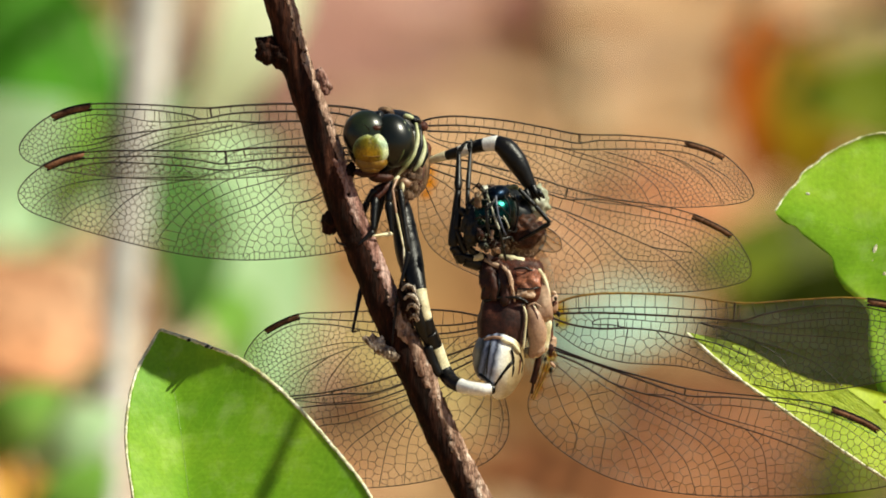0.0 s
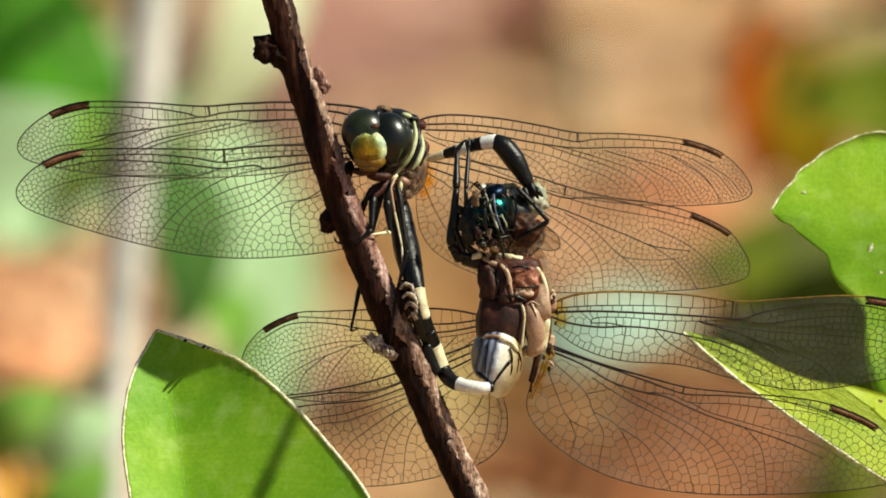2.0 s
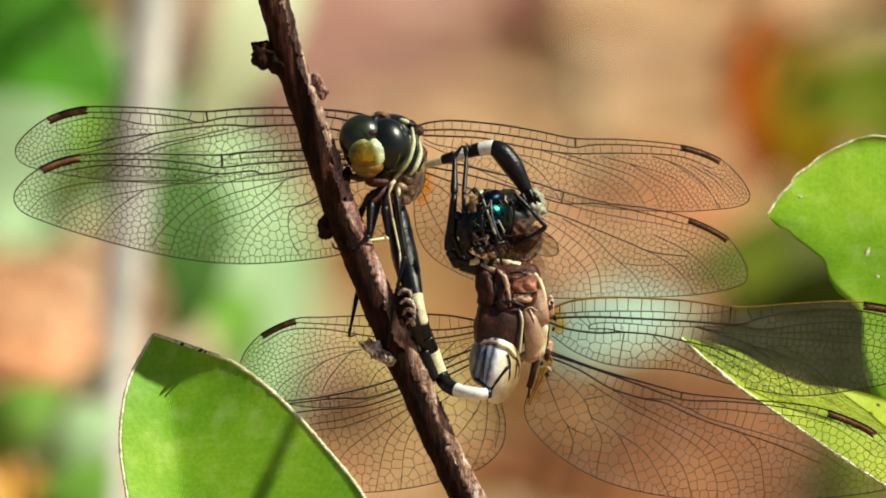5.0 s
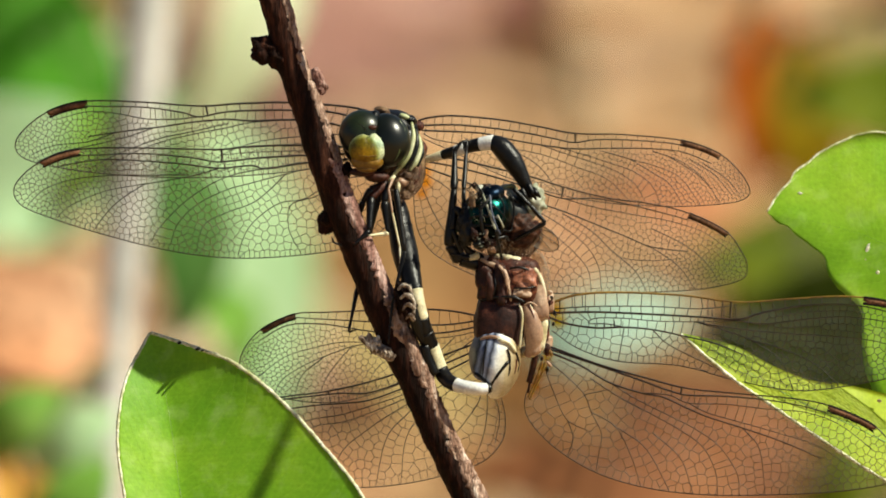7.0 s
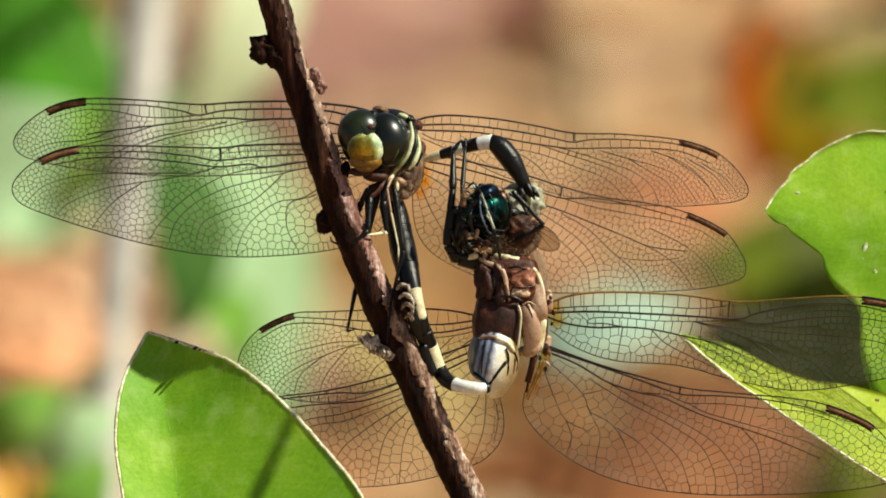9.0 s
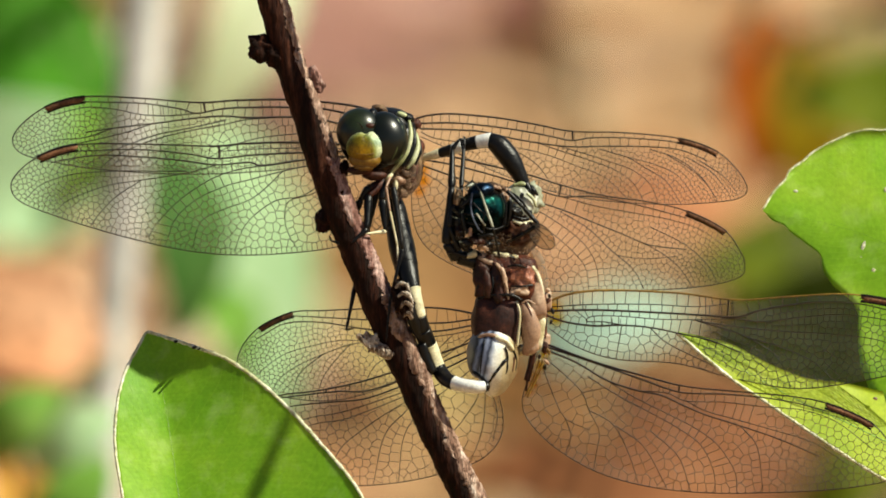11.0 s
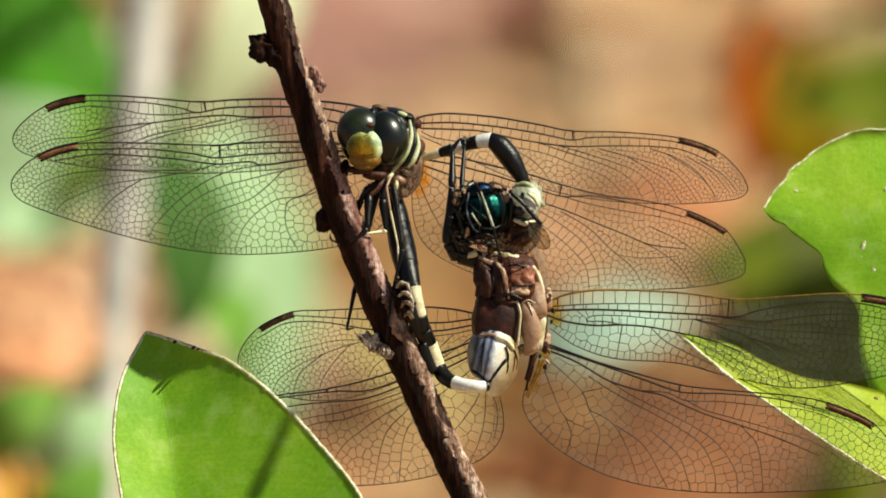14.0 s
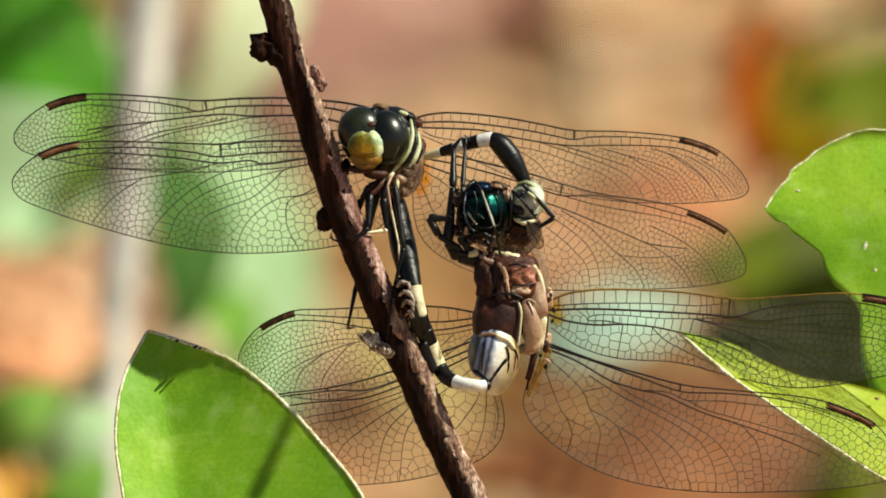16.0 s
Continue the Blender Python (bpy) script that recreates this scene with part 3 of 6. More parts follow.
def build_twig():
    foot = of_world(0.012, 0.05, 0.0)
    rows = [(430, -170, -10, 24), (460, -75, -10, 25), (482, 0, -10, 26), (512, 108, -10, 26), (546, 206, -10, 27), (574, 292, -10, 29), (604, 376, -10, 30), (631, 440, -10, 29), (672, 540, -10, 30),
            (717, 636, -10, 30), (763, 746, -10, 28), (806, 835, -10, 29), (829, 882, -10, 30), (900, 1040, -10, 31), (1010, 1300, -6, 33)]
    metres = [(*S(*r[:3]), r[3] * U) for r in rows] + [(0.02, 0.01, -0.12, 0.0021), (0.022, 0.05, -0.3, 0.0026), (*foot, 0.0035)]
    bm = bmesh.new()
    tube(bm, metres, 26, 40, 0.09, freq=520, raw=True, fine=0.045)
    part("stem", bm, M_BARK, twig)
    # strips of bark, painted paler where the sun strikes the stem
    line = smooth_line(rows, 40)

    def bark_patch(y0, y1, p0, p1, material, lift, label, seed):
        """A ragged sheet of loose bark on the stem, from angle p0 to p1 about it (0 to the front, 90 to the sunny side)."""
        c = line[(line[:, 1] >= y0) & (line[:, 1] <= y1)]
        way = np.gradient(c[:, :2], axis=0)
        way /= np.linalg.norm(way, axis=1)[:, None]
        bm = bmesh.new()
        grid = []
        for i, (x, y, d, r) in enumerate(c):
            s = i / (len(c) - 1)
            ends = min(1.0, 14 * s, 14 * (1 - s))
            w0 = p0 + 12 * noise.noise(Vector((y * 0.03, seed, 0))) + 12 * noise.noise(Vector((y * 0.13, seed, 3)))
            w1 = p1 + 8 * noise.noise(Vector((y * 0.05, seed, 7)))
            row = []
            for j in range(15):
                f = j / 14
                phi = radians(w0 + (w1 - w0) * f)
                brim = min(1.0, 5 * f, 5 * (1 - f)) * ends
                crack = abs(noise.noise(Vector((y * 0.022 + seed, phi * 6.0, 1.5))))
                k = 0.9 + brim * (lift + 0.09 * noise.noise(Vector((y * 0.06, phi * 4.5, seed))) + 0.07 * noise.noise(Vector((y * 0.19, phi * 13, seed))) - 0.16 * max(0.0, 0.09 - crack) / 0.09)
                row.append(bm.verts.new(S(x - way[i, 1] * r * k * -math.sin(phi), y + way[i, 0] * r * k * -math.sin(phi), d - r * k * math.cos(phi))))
            grid.append(row)
        for r0, r1 in zip(grid[:-1], grid[1:]):
            for j in range(14):
                bm.faces.new((r0[j], r0[j + 1], r1[j + 1], r1[j]))
        part("bark_strip", bm, material, twig, label)
    for args in ((-60, 150, 24, 88, M_BARK_SUNLIT, 0.2, "weathered grey-brown bark, painted pale as if sunlit", 1.0), (140, 300, 26, 88, M_BARK_SUNLIT, 0.2, "weathered grey-brown bark, painted pale as if sunlit", 2.0), (272, 450, 8, 74, M_BARK_PINK, 0.24, "pinkish strip of peeling bark", 3.0),
                 (420, 560, 14, 86, M_BARK_PINK, 0.22, "pinkish strip of peeling bark", 4.0), (515, 690, 2, 86, M_BARK_SUNLIT, 0.28, "weathered grey-brown bark, painted pale as if sunlit", 5.0), (660, 800, 12, 88, M_BARK_SUNLIT, 0.24, "weathered grey-brown bark, painted pale as if sunlit", 6.0), (770, 960, 4, 88, M_BARK_SUNLIT, 0.24, "weathered grey-brown bark, painted pale as if sunlit", 7.0)):
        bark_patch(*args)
    for at, rad, turn in (((466, 84, -12), (25, 22, 20), -35), ((484, 94, -14), (16, 26, 18), -20), ((454, 78, -10), (13, 14, 13), 20), ((563, 144, -8), (11, 20, 13), -14), ((553, 124, -8), (9, 11, 11), 20)):
        bm = bmesh.new()
        blob(bm, at, rad, turn, 0.55, 1500, 4)
        part("bud", bm, M_BARK_PINK if at[0] > 540 else M_BARK, twig, "knobbly dormant bud")
    for at, rad, turn in (((574, 388, -8), (15, 26, 16), 10), ((566, 384, -10), (8, 12, 8), 0), ((714, 527, -40), (17, 34, 30), -14), ((606, 298, -20), (11, 16, 12), 30)):
        bm = bmesh.new()
        blob(bm, at, rad, turn, 0.5, 1300, 4)
        part("bark_knot", bm, M_STUB if at[0] == 715 else M_BARK, twig)
    for pts in ([(700, 508, -62), (708, 500, -68), (720, 504, -68), (727, 518, -64)], [(704, 524, -66), (714, 516, -72), (726, 524, -70), (731, 542, -62)], [(708, 544, -66), (716, 534, -72), (727, 540, -70), (728, 558, -62)], [(714, 560, -62), (722, 552, -68), (729, 562, -62)]):
        bm = bmesh.new()
        tube(bm, [(*p, (2.0, 3.6, 3.8, 1.6)[min(i, 3)]) for i, p in enumerate(pts)], 7, 8, 0.4, freq=2200)
        part("bud_scale", bm, M_STUB, twig)
    stub = bmesh.new()
    blob(stub, (672, 616, -30), (30, 12, 12), 26, 0.4, 1500)
    blob(stub, (690, 626, -28), (18, 9, 12), 6, 0.4, 1500)
    hook = part("side_stub", stub, M_STUB, twig, "grey withered side bud")
    for i, (x0, y0, x1, y1) in enumerate(((650, 606, 634, 592), (654, 602, 648, 588), (660, 600, 664, 592))):
        bm = bmesh.new()
        tube(bm, [(x0 + 8, y0 + 4, -34, 7), (x0, y0, -36, 7), (x1, y1, -36, 5), (x1 - 2, y1 - 2, -36, 2)], 4, 8, 0.2, freq=2000)
        part("bud_scale", bm, M_STUB, hook)
    for k in range(6):
        bm = bmesh.new()
        tube(bm, [(650 + 8 * k, 604 + 3 * k, -41, 1.0), (654 + 8 * k, 612 + 2.5 * k, -44, 1.6), (652 + 8 * k, 622 + 1.8 * k, -42, 1)], 3, 6, 0.3, freq=3000)
        part("bud_ridge", bm, M_STUB, hook)


build_twig()

# ---- the male dragonfly ----
male = thing("dragonfly", S(720, 290, 50), "black and pale green male skimmer dragonfly clinging to a twig", "dragonfly", "paired dragonflies")
MALE_LEFT = []


def build_male():
    # thorax: downy brown below, green and black bands above
    bm = bmesh.new()
    blob(bm, (700, 268, 62), (48, 78, 60), -14, 0.05, 900, 4)
    thorax = part("thorax", bm, M_FUZZ, male, "downy brown thorax with cream and black bands")
    bm = bmesh.new()
    blob(bm, (690, 226, 60), (48, 38, 52), 8, 0.03, 900)
    blob(bm, (712, 256, 46), (31, 50, 36), -8, 0.03, 900)
    part("shoulder", bm, M_BLACK, thorax, "glossy black shoulder")
    for i, (pts, r, m) in enumerate((
            ([(724, 212, 16), (727, 238, 4), (720, 266, -2), (708, 286, -2), (692, 304, 4)], 4.4, M_GREEN),
            ([(736, 234, 30), (739, 256, 18), (732, 280, 8), (720, 297, 8)], 4.8, M_GREEN),
            ([(708, 214, 6), (712, 234, 0), (708, 256, -2), (700, 274, -2)], 3.2, M_GREEN),
            ([(731, 222, 20), (733, 250, 8), (724, 276, 2), (712, 294, 2)], 4.5, M_BLACK),
            ([(740, 246, 30), (742, 266, 20), (734, 290, 14)], 5.0, M_BLACK),
            ([(737, 290, 22), (732, 312, 16), (722, 330, 16)], 5.0, M_BROWN),
            ([(694, 306, 2), (688, 314, 0), (684, 326, -2)], 4.5, M_CREAM))):
        bm = bmesh.new()
        tube(bm, [(*p, r * (0.6 if j in (0, len(pts) - 1) else 1.0)) for j, p in enumerate(pts)], 6, 10, 0.12, freq=1500)
        part("stripe", bm, m, thorax)
    for at, rad, m in (((672, 192, 20), (15, 8, 14), M_FUZZ), ((711, 202, 26), (10, 6, 8), M_GREEN), ((722, 208, 34), (12, 9, 14), M_BLACK), ((736, 218, 62), (10, 9, 12), M_BROWN), ((743, 262, 60), (8, 16, 14), M_BROWN), ((728, 304, 26), (12, 22, 18), M_FUZZ), ((706, 318, 12), (12, 9, 12), M_TAN), ((722, 322, 18), (8, 16, 10), M_FUZZ), ((694, 336, 14), (10, 12, 10), M_FUZZ), ((712, 340, 16), (12, 9, 10), M_FUZZ), ((700, 326, 6), (5, 12, 8), M_CREAM), ((716, 306, 10), (9, 7, 8), M_FUZZ)):
        bm = bmesh.new()
        blob(bm, at, rad, 10, 0.18, 1600, 4)
        part("plate", bm, m, thorax)
    rnd = random.Random(7)
    bm = bmesh.new()
    for k in range(900):
        a = rnd.uniform(0, 2 * math.pi)
        x, y = 702 + 36 * math.cos(a) * rnd.random() ** 0.5, 322 + 30 * math.sin(a) * rnd.random() ** 0.5
        p = S(x, y, 10 + rnd.uniform(-4, 14))
        spike(bm, p, p + Vector((rnd.uniform(-7, 7), -rnd.uniform(2, 9), rnd.uniform(-9, 5))) * U, 0.55)
    part("down", bm, M_TAN, thorax, "fine pale hairs", kind="stuff")
    # head
    bm = bmesh.new()
    blob(bm, (656, 250, -6), (54, 50, 34), 8, 0.02, 900, 4)
    hd = part("head", bm, M_BLACK, male, "big-eyed head with a yellow face")
    bm = bmesh.new()
    blob(bm, (636, 231, -22), (41, 42, 36), 14, 0, sub=5)
    part("eye", bm, M_EYE, hd, "glossy black compound eye")
    bm = bmesh.new()
    blob(bm, (682, 243, -20), (40, 48, 37), -14, 0, sub=5)
    part("eye", bm, M_EYE, hd, "glossy black compound eye")
    # olive reflection along the eye's edge, built as coloured bands
    for pts, r_ in (([(702, 208, -34), (711, 228, -36), (714, 252, -34), (708, 276, -32), (698, 288, -30)], 3.4), ([(693, 282, -44), (702, 262, -48), (704, 240, -48)], 1.6)):
        bm = bmesh.new()
        tube(bm, [(*q, r_ * (0.5 if k in (0, len(pts) - 1) else 1)) for k, q in enumerate(pts)], 6, 8, 0.1, freq=1500)
        part("eye_sheen", bm, M_EYE_SHEEN, hd, "olive green sheen on the eye, modelled as a band")
    bm = bmesh.new()
    blob(bm, (645, 262, -44), (32, 35, 29), 4, 0.03, 1500, 5, lambda c: Vector((c.x * (1 + 0.12 * c.z), c.y, c.z - 0.16 * math.exp(-(c.x / 0.18) ** 2) * max(c.z, 0))))
    face = part("face", bm, M_MASK, hd, "yellow face with a pale green forehead")
    bm = bmesh.new()
    blob(bm, (645, 281, -44), (29, 17, 24), 2, 0.04, 1500, 4)
    part("lip", bm, M_AMBER_FACE, face, "mustard yellow lower face")
    for rows_ in ([(630, 270, -69), (638, 271, -71), (646, 272, -72), (654, 271, -71), (662, 270, -69)],):
        bm = bmesh.new()
        tube(bm, [(*q, 0.9) for q in rows_], 4, 6)
        part("crease", bm, M_AMBER_FACE, face)
    for at, rad, m in (((653, 221, -50), (10, 5, 7), M_UMBER), ((657, 202, -20), (12, 12, 14), M_BLACK), ((644, 294, -46), (18, 7, 16), M_AMBER_FACE), ((636, 300, -36), (22, 8, 14), M_UMBER), ((662, 308, -22), (22, 10, 16), M_UMBER)):
        bm = bmesh.new()
        blob(bm, at, rad, 0, 0.1, 1500)
        part("face_plate", bm, m, face)
    for x0, x1 in ((643, 630), (660, 668)):
        bm = bmesh.new()
        tube(bm, [(x0, 226, -62, 1.2), ((x0 + x1) / 2, 218, -72, 0.9), (x1, 214, -78, 0.4)], 4, 6)
        part("antenna", bm, M_BLACK, hd)
    # abdomen: thin and ringed at first, then a thick black club
    spine = [(742, 280, 58, 4.5), (766, 273, 46, 7.5), (790, 266, 36, 9.5), (812, 259, 28, 10.5), (832, 253, 22, 11.5), (852, 249, 16, 12.5), (868, 248, 12, 14.5), (885, 258, 10, 18.5), (903, 281, 8, 18.5), (918, 306, 8, 14), (929, 328, 8, 10), (936, 344, 8, 6)]
    line = smooth_line(spine, 10)
    ab = None
    cuts = [(0.0, 0.145, M_CREAM), (0.14, 0.235, M_BLACK), (0.23, 0.3, M_WHITE), (0.295, 0.425, M_BLACK), (0.42, 0.545, M_WHITE), (0.54, 0.72, M_BLACK), (0.715, 0.84, M_BLACK), (0.835, 0.93, M_BLACK), (0.925, 1.0, M_BLACK)]
    for f0, f1, m in cuts:
        i0, i1 = int(f0 * (len(line) - 1)), int(f1 * (len(line) - 1))
        seg = line[i0:i1 + 1].copy()
        seg[0, 3] *= 0.94
        seg[-1, 3] *= 1.03
        bm = bmesh.new()
        tube(bm, seg, 2, 16, 0.03, freq=1200)
        if ab is None:
            ab = part("abdomen", bm, m, male, "ringed abdomen arched back to the mate's head")
        else:
            part("segment", bm, m, ab)
    for x0, y0, x1, y1 in ((930, 322, 944, 348), (918, 330, 930, 352), (938, 330, 952, 344)):
        bm = bmesh.new()
        tube(bm, [(x0, y0, 0, 6), ((x0 + x1) / 2, (y0 + y1) / 2, -4, 5), (x1, y1, 0, 2)], 4, 8)
        part("clasper", bm, M_BLACK, ab)
    # legs on the twig
    dk, pl = M_BLACK, M_CREAM
    leg(male, [(684, 318, 10), (652, 330, -10), (638, 352, -8), (630, 384, 2)], [8, 7, 6, 2], [M_UMBER, dk], 0, seed=2)
    leg(male, [(676, 322, 0), (652, 345, -14), (649, 404, -34), (622, 428, -46)], [8, 8, 6, 2], [M_BROWN, dk], 3, seed=3)
    leg(male, [(680, 322, 0), (676, 352, -8), (682, 408, -16), (648, 412, -42)], [8, 8, 4, 2], [dk, dk, pl], 3, seed=4)
    leg(male, [(690, 312, -6), (683, 330, -22), (690, 372, -30), (703, 432, -34), (704, 470, -34)], [3.0, 2.6, 2.3, 1.8, 1.2], [M_TAN, M_TAN, pl], 0, "pale-edged leg", seed=5)
    leg(male, [(696, 330, -10), (712, 440, -34), (690, 530, -46), (683, 604, -44)], [6, 4, 2.6, 1.5], [dk], 7, seed=6)
    leg(male, [(668, 330, 12), (640, 450, 22), (628, 505, 16), (616, 566, 4), (612, 582, 0), (626, 580, -4)], [6, 4, 4.4, 3.0, 1.8, 0.8], [dk], 4, seed=8)
    leg(male, [(602, 430, -26), (586, 424, -30), (582, 414, -34)], [2.5, 2, 1], [dk], 0, seed=9)
    # wings
    MALE_LEFT.append(make_wing("forewing", male, [(706, 226), (640, 189), (520, 175), (425, 175), (350, 179), (250, 171), (150, 168), (85, 184), (40, 215), (22, 244)],
              [(38, 268), (95, 284), (180, 297), (300, 305), (430, 303), (560, 290), (640, 268), (704, 250)], 0.444, (0.667, 0.778),
              96, (4, 4), (16, 6.5), 11, thick=1.12, label="clear netted wing with a brown tip mark",
              veins=[[(702, 236), (600, 196), (510, 188), (430, 188), (388, 191), (348, 198), (318, 190), (250, 180), (150, 177)], [(694, 242), (570, 210), (510, 205), (440, 206), (395, 203), (340, 207), (270, 216), (200, 224), (150, 231)],
                     [(348, 198), (300, 202), (250, 200), (200, 190), (150, 187), (95, 200)], [(520, 204), (440, 209), (400, 217), (340, 228), (290, 239), (245, 254), (200, 276), (178, 294)], [(400, 210), (345, 222), (280, 235), (235, 250), (190, 268), (150, 290)],
                     [(690, 244), (600, 232), (510, 236), (440, 246), (380, 270), (345, 302)], [(270, 216), (220, 232), (160, 246), (100, 258), (62, 274)], [(200, 224), (150, 240), (90, 246), (50, 262)]],
              ladders=[(-1, 0, 19), (0, 1, 17), (3, 4, 12), (0, 2, 17)]))
    MALE_LEFT.append(make_wing("hindwing", male, [(712, 262), (640, 256), (520, 250), (430, 252), (378, 256), (250, 252), (137, 253), (72, 272), (35, 298), (19, 325)],
              [(34, 352), (90, 376), (170, 402), (250, 424), (345, 443), (450, 449), (585, 437), (660, 410), (700, 360), (712, 300)], 0.444, (0.667, 0.778),
              84, (4, 4), (16, 6.8), 12, (), thick=1.12, label="clear netted wing with a brown tip mark",
              veins=[[(706, 270), (620, 266), (535, 268), (450, 272), (382, 278), (335, 270), (250, 262), (137, 264)], [(704, 280), (600, 276), (530, 282), (465, 291), (440, 285), (382, 289), (320, 281), (250, 275), (170, 272), (90, 284)],
                     [(704, 266), (600, 261), (510, 260), (440, 262), (384, 266)], [(465, 291), (425, 297), (385, 309), (345, 331), (310, 358), (275, 395), (262, 418)], [(690, 286), (560, 290), (500, 301), (440, 316), (395, 328), (345, 352), (310, 385), (295, 424)],
                     [(384, 289), (340, 301), (290, 310), (235, 318), (180, 328), (120, 352), (95, 374)], [(330, 300), (270, 300), (200, 300), (130, 305), (75, 322), (44, 350)], [(560, 330), (530, 346), (490, 352), (455, 374), (430, 402), (414, 444)],
                     [(690, 300), (600, 312), (555, 340), (510, 355), (504, 390), (513, 418), (526, 440)], [(500, 301), (470, 330), (440, 352), (395, 368), (355, 390), (340, 438)], [(250, 316), (205, 345), (178, 372), (160, 396)], [(545, 298), (580, 318), (600, 350), (610, 390), (596, 432)]],
              ladders=[(-1, 2, 17), (2, 0, 17), (0, 1, 15), (3, 4, 17), (-1, 0, 15)]))
    make_wing("forewing", male, [(735, 209), (757, 203), (800, 200), (880, 207), (950, 219), (1013, 231), (1100, 233), (1200, 243), (1265, 265), (1302, 296), (1322, 330)],
              [(1310, 348), (1268, 356), (1190, 360), (1080, 355), (980, 338), (880, 304), (800, 265), (744, 240)], 0.5, (0.70, 0.80),
              108, (3, 4), (14, 5.6), 13, thick=0.92, label="clear netted wing with a brown tip mark",
              veins=[[(742, 217), (800, 216), (860, 221), (930, 231), (980, 241), (1012, 247), (1050, 242), (1120, 243), (1200, 251), (1262, 270)], [(742, 226), (800, 228), (850, 231), (900, 242), (950, 251), (1010, 258), (1080, 257), (1150, 258), (1205, 264), (1255, 284)],
                     [(745, 232), (770, 243), (830, 252), (900, 258), (960, 270), (1020, 292), (1070, 312), (1110, 350)], [(950, 251), (1000, 268), (1050, 284), (1090, 300), (1120, 322), (1140, 356)], [(985, 256), (1040, 272), (1090, 288), (1120, 300), (1150, 324), (1165, 358)],
                     [(1060, 262), (1110, 276), (1160, 290), (1200, 310), (1235, 357)], [(1110, 276), (1150, 300), (1180, 320), (1205, 359)], [(1150, 262), (1200, 280), (1240, 310), (1270, 354)], [(1180, 272), (1225, 300), (1255, 330), (1266, 355)],
                     [(1215, 276), (1260, 304), (1290, 340)], [(1240, 284), (1280, 310), (1304, 338)], [(860, 256), (900, 282), (930, 320)], [(900, 258), (950, 290), (985, 338)]],
              ladders=[(-1, 0, 17), (0, 1, 16), (3, 4, 12), (1, 2, 16)])
    make_wing("hindwing", male, [(740, 270), (800, 276), (870, 292), (940, 309), (993, 326), (1070, 345), (1150, 356), (1215, 372), (1280, 404), (1308, 440), (1318, 466)],
              [(1306, 490), (1230, 507), (1100, 513), (960, 513), (895, 500), (825, 478), (765, 445), (736, 405), (728, 350), (734, 300)], 0.40, (0.70, 0.80),
              96, (3, 4), (16, 6.2), 14, thick=0.92,
              veins=[[(744, 280), (800, 290), (870, 308), (940, 330), (992, 346), (1050, 346), (1110, 357), (1170, 372), (1214, 384)], [(744, 290), (800, 310), (850, 328), (920, 346), (990, 368), (1050, 392), (1100, 412), (1150, 432), (1215, 440)],
                     [(992, 346), (1050, 362), (1120, 375), (1180, 386), (1240, 405), (1290, 440)], [(900, 345), (950, 370), (1000, 402), (1035, 432), (1055, 468), (1060, 512)], [(880, 350), (930, 378), (975, 410), (1010, 440), (1036, 472), (1042, 512)],
                     [(990, 372), (1040, 402), (1080, 440), (1100, 452), (1150, 456), (1200, 452)], [(744, 300), (790, 330), (820, 370), (850, 420), (860, 488)], [(820, 330), (870, 370), (920, 430), (950, 512)], [(1100, 412), (1160, 440), (1200, 470), (1226, 507)],
                     [(740, 320), (762, 370), (790, 420), (800, 465)], [(1150, 400), (1210, 430), (1250, 465), (1270, 500)], [(1080, 440), (1120, 475), (1140, 511)]],
              ladders=[(-1, 0, 17), (0, 1, 17), (3, 4, 14), (0, 2, 15)], amber=((746, 300, 13), (747, 318, 13), (742, 336, 10)), label="clear netted wing with a brown tip mark and orange root")


build_male()

# ---- the female dragonfly ----
female = thing("dragonfly", S(890, 540, 10), "brown and cream female skimmer dragonfly curled below its mate", "dragonfly", "paired dragonflies")
MOVING = {}


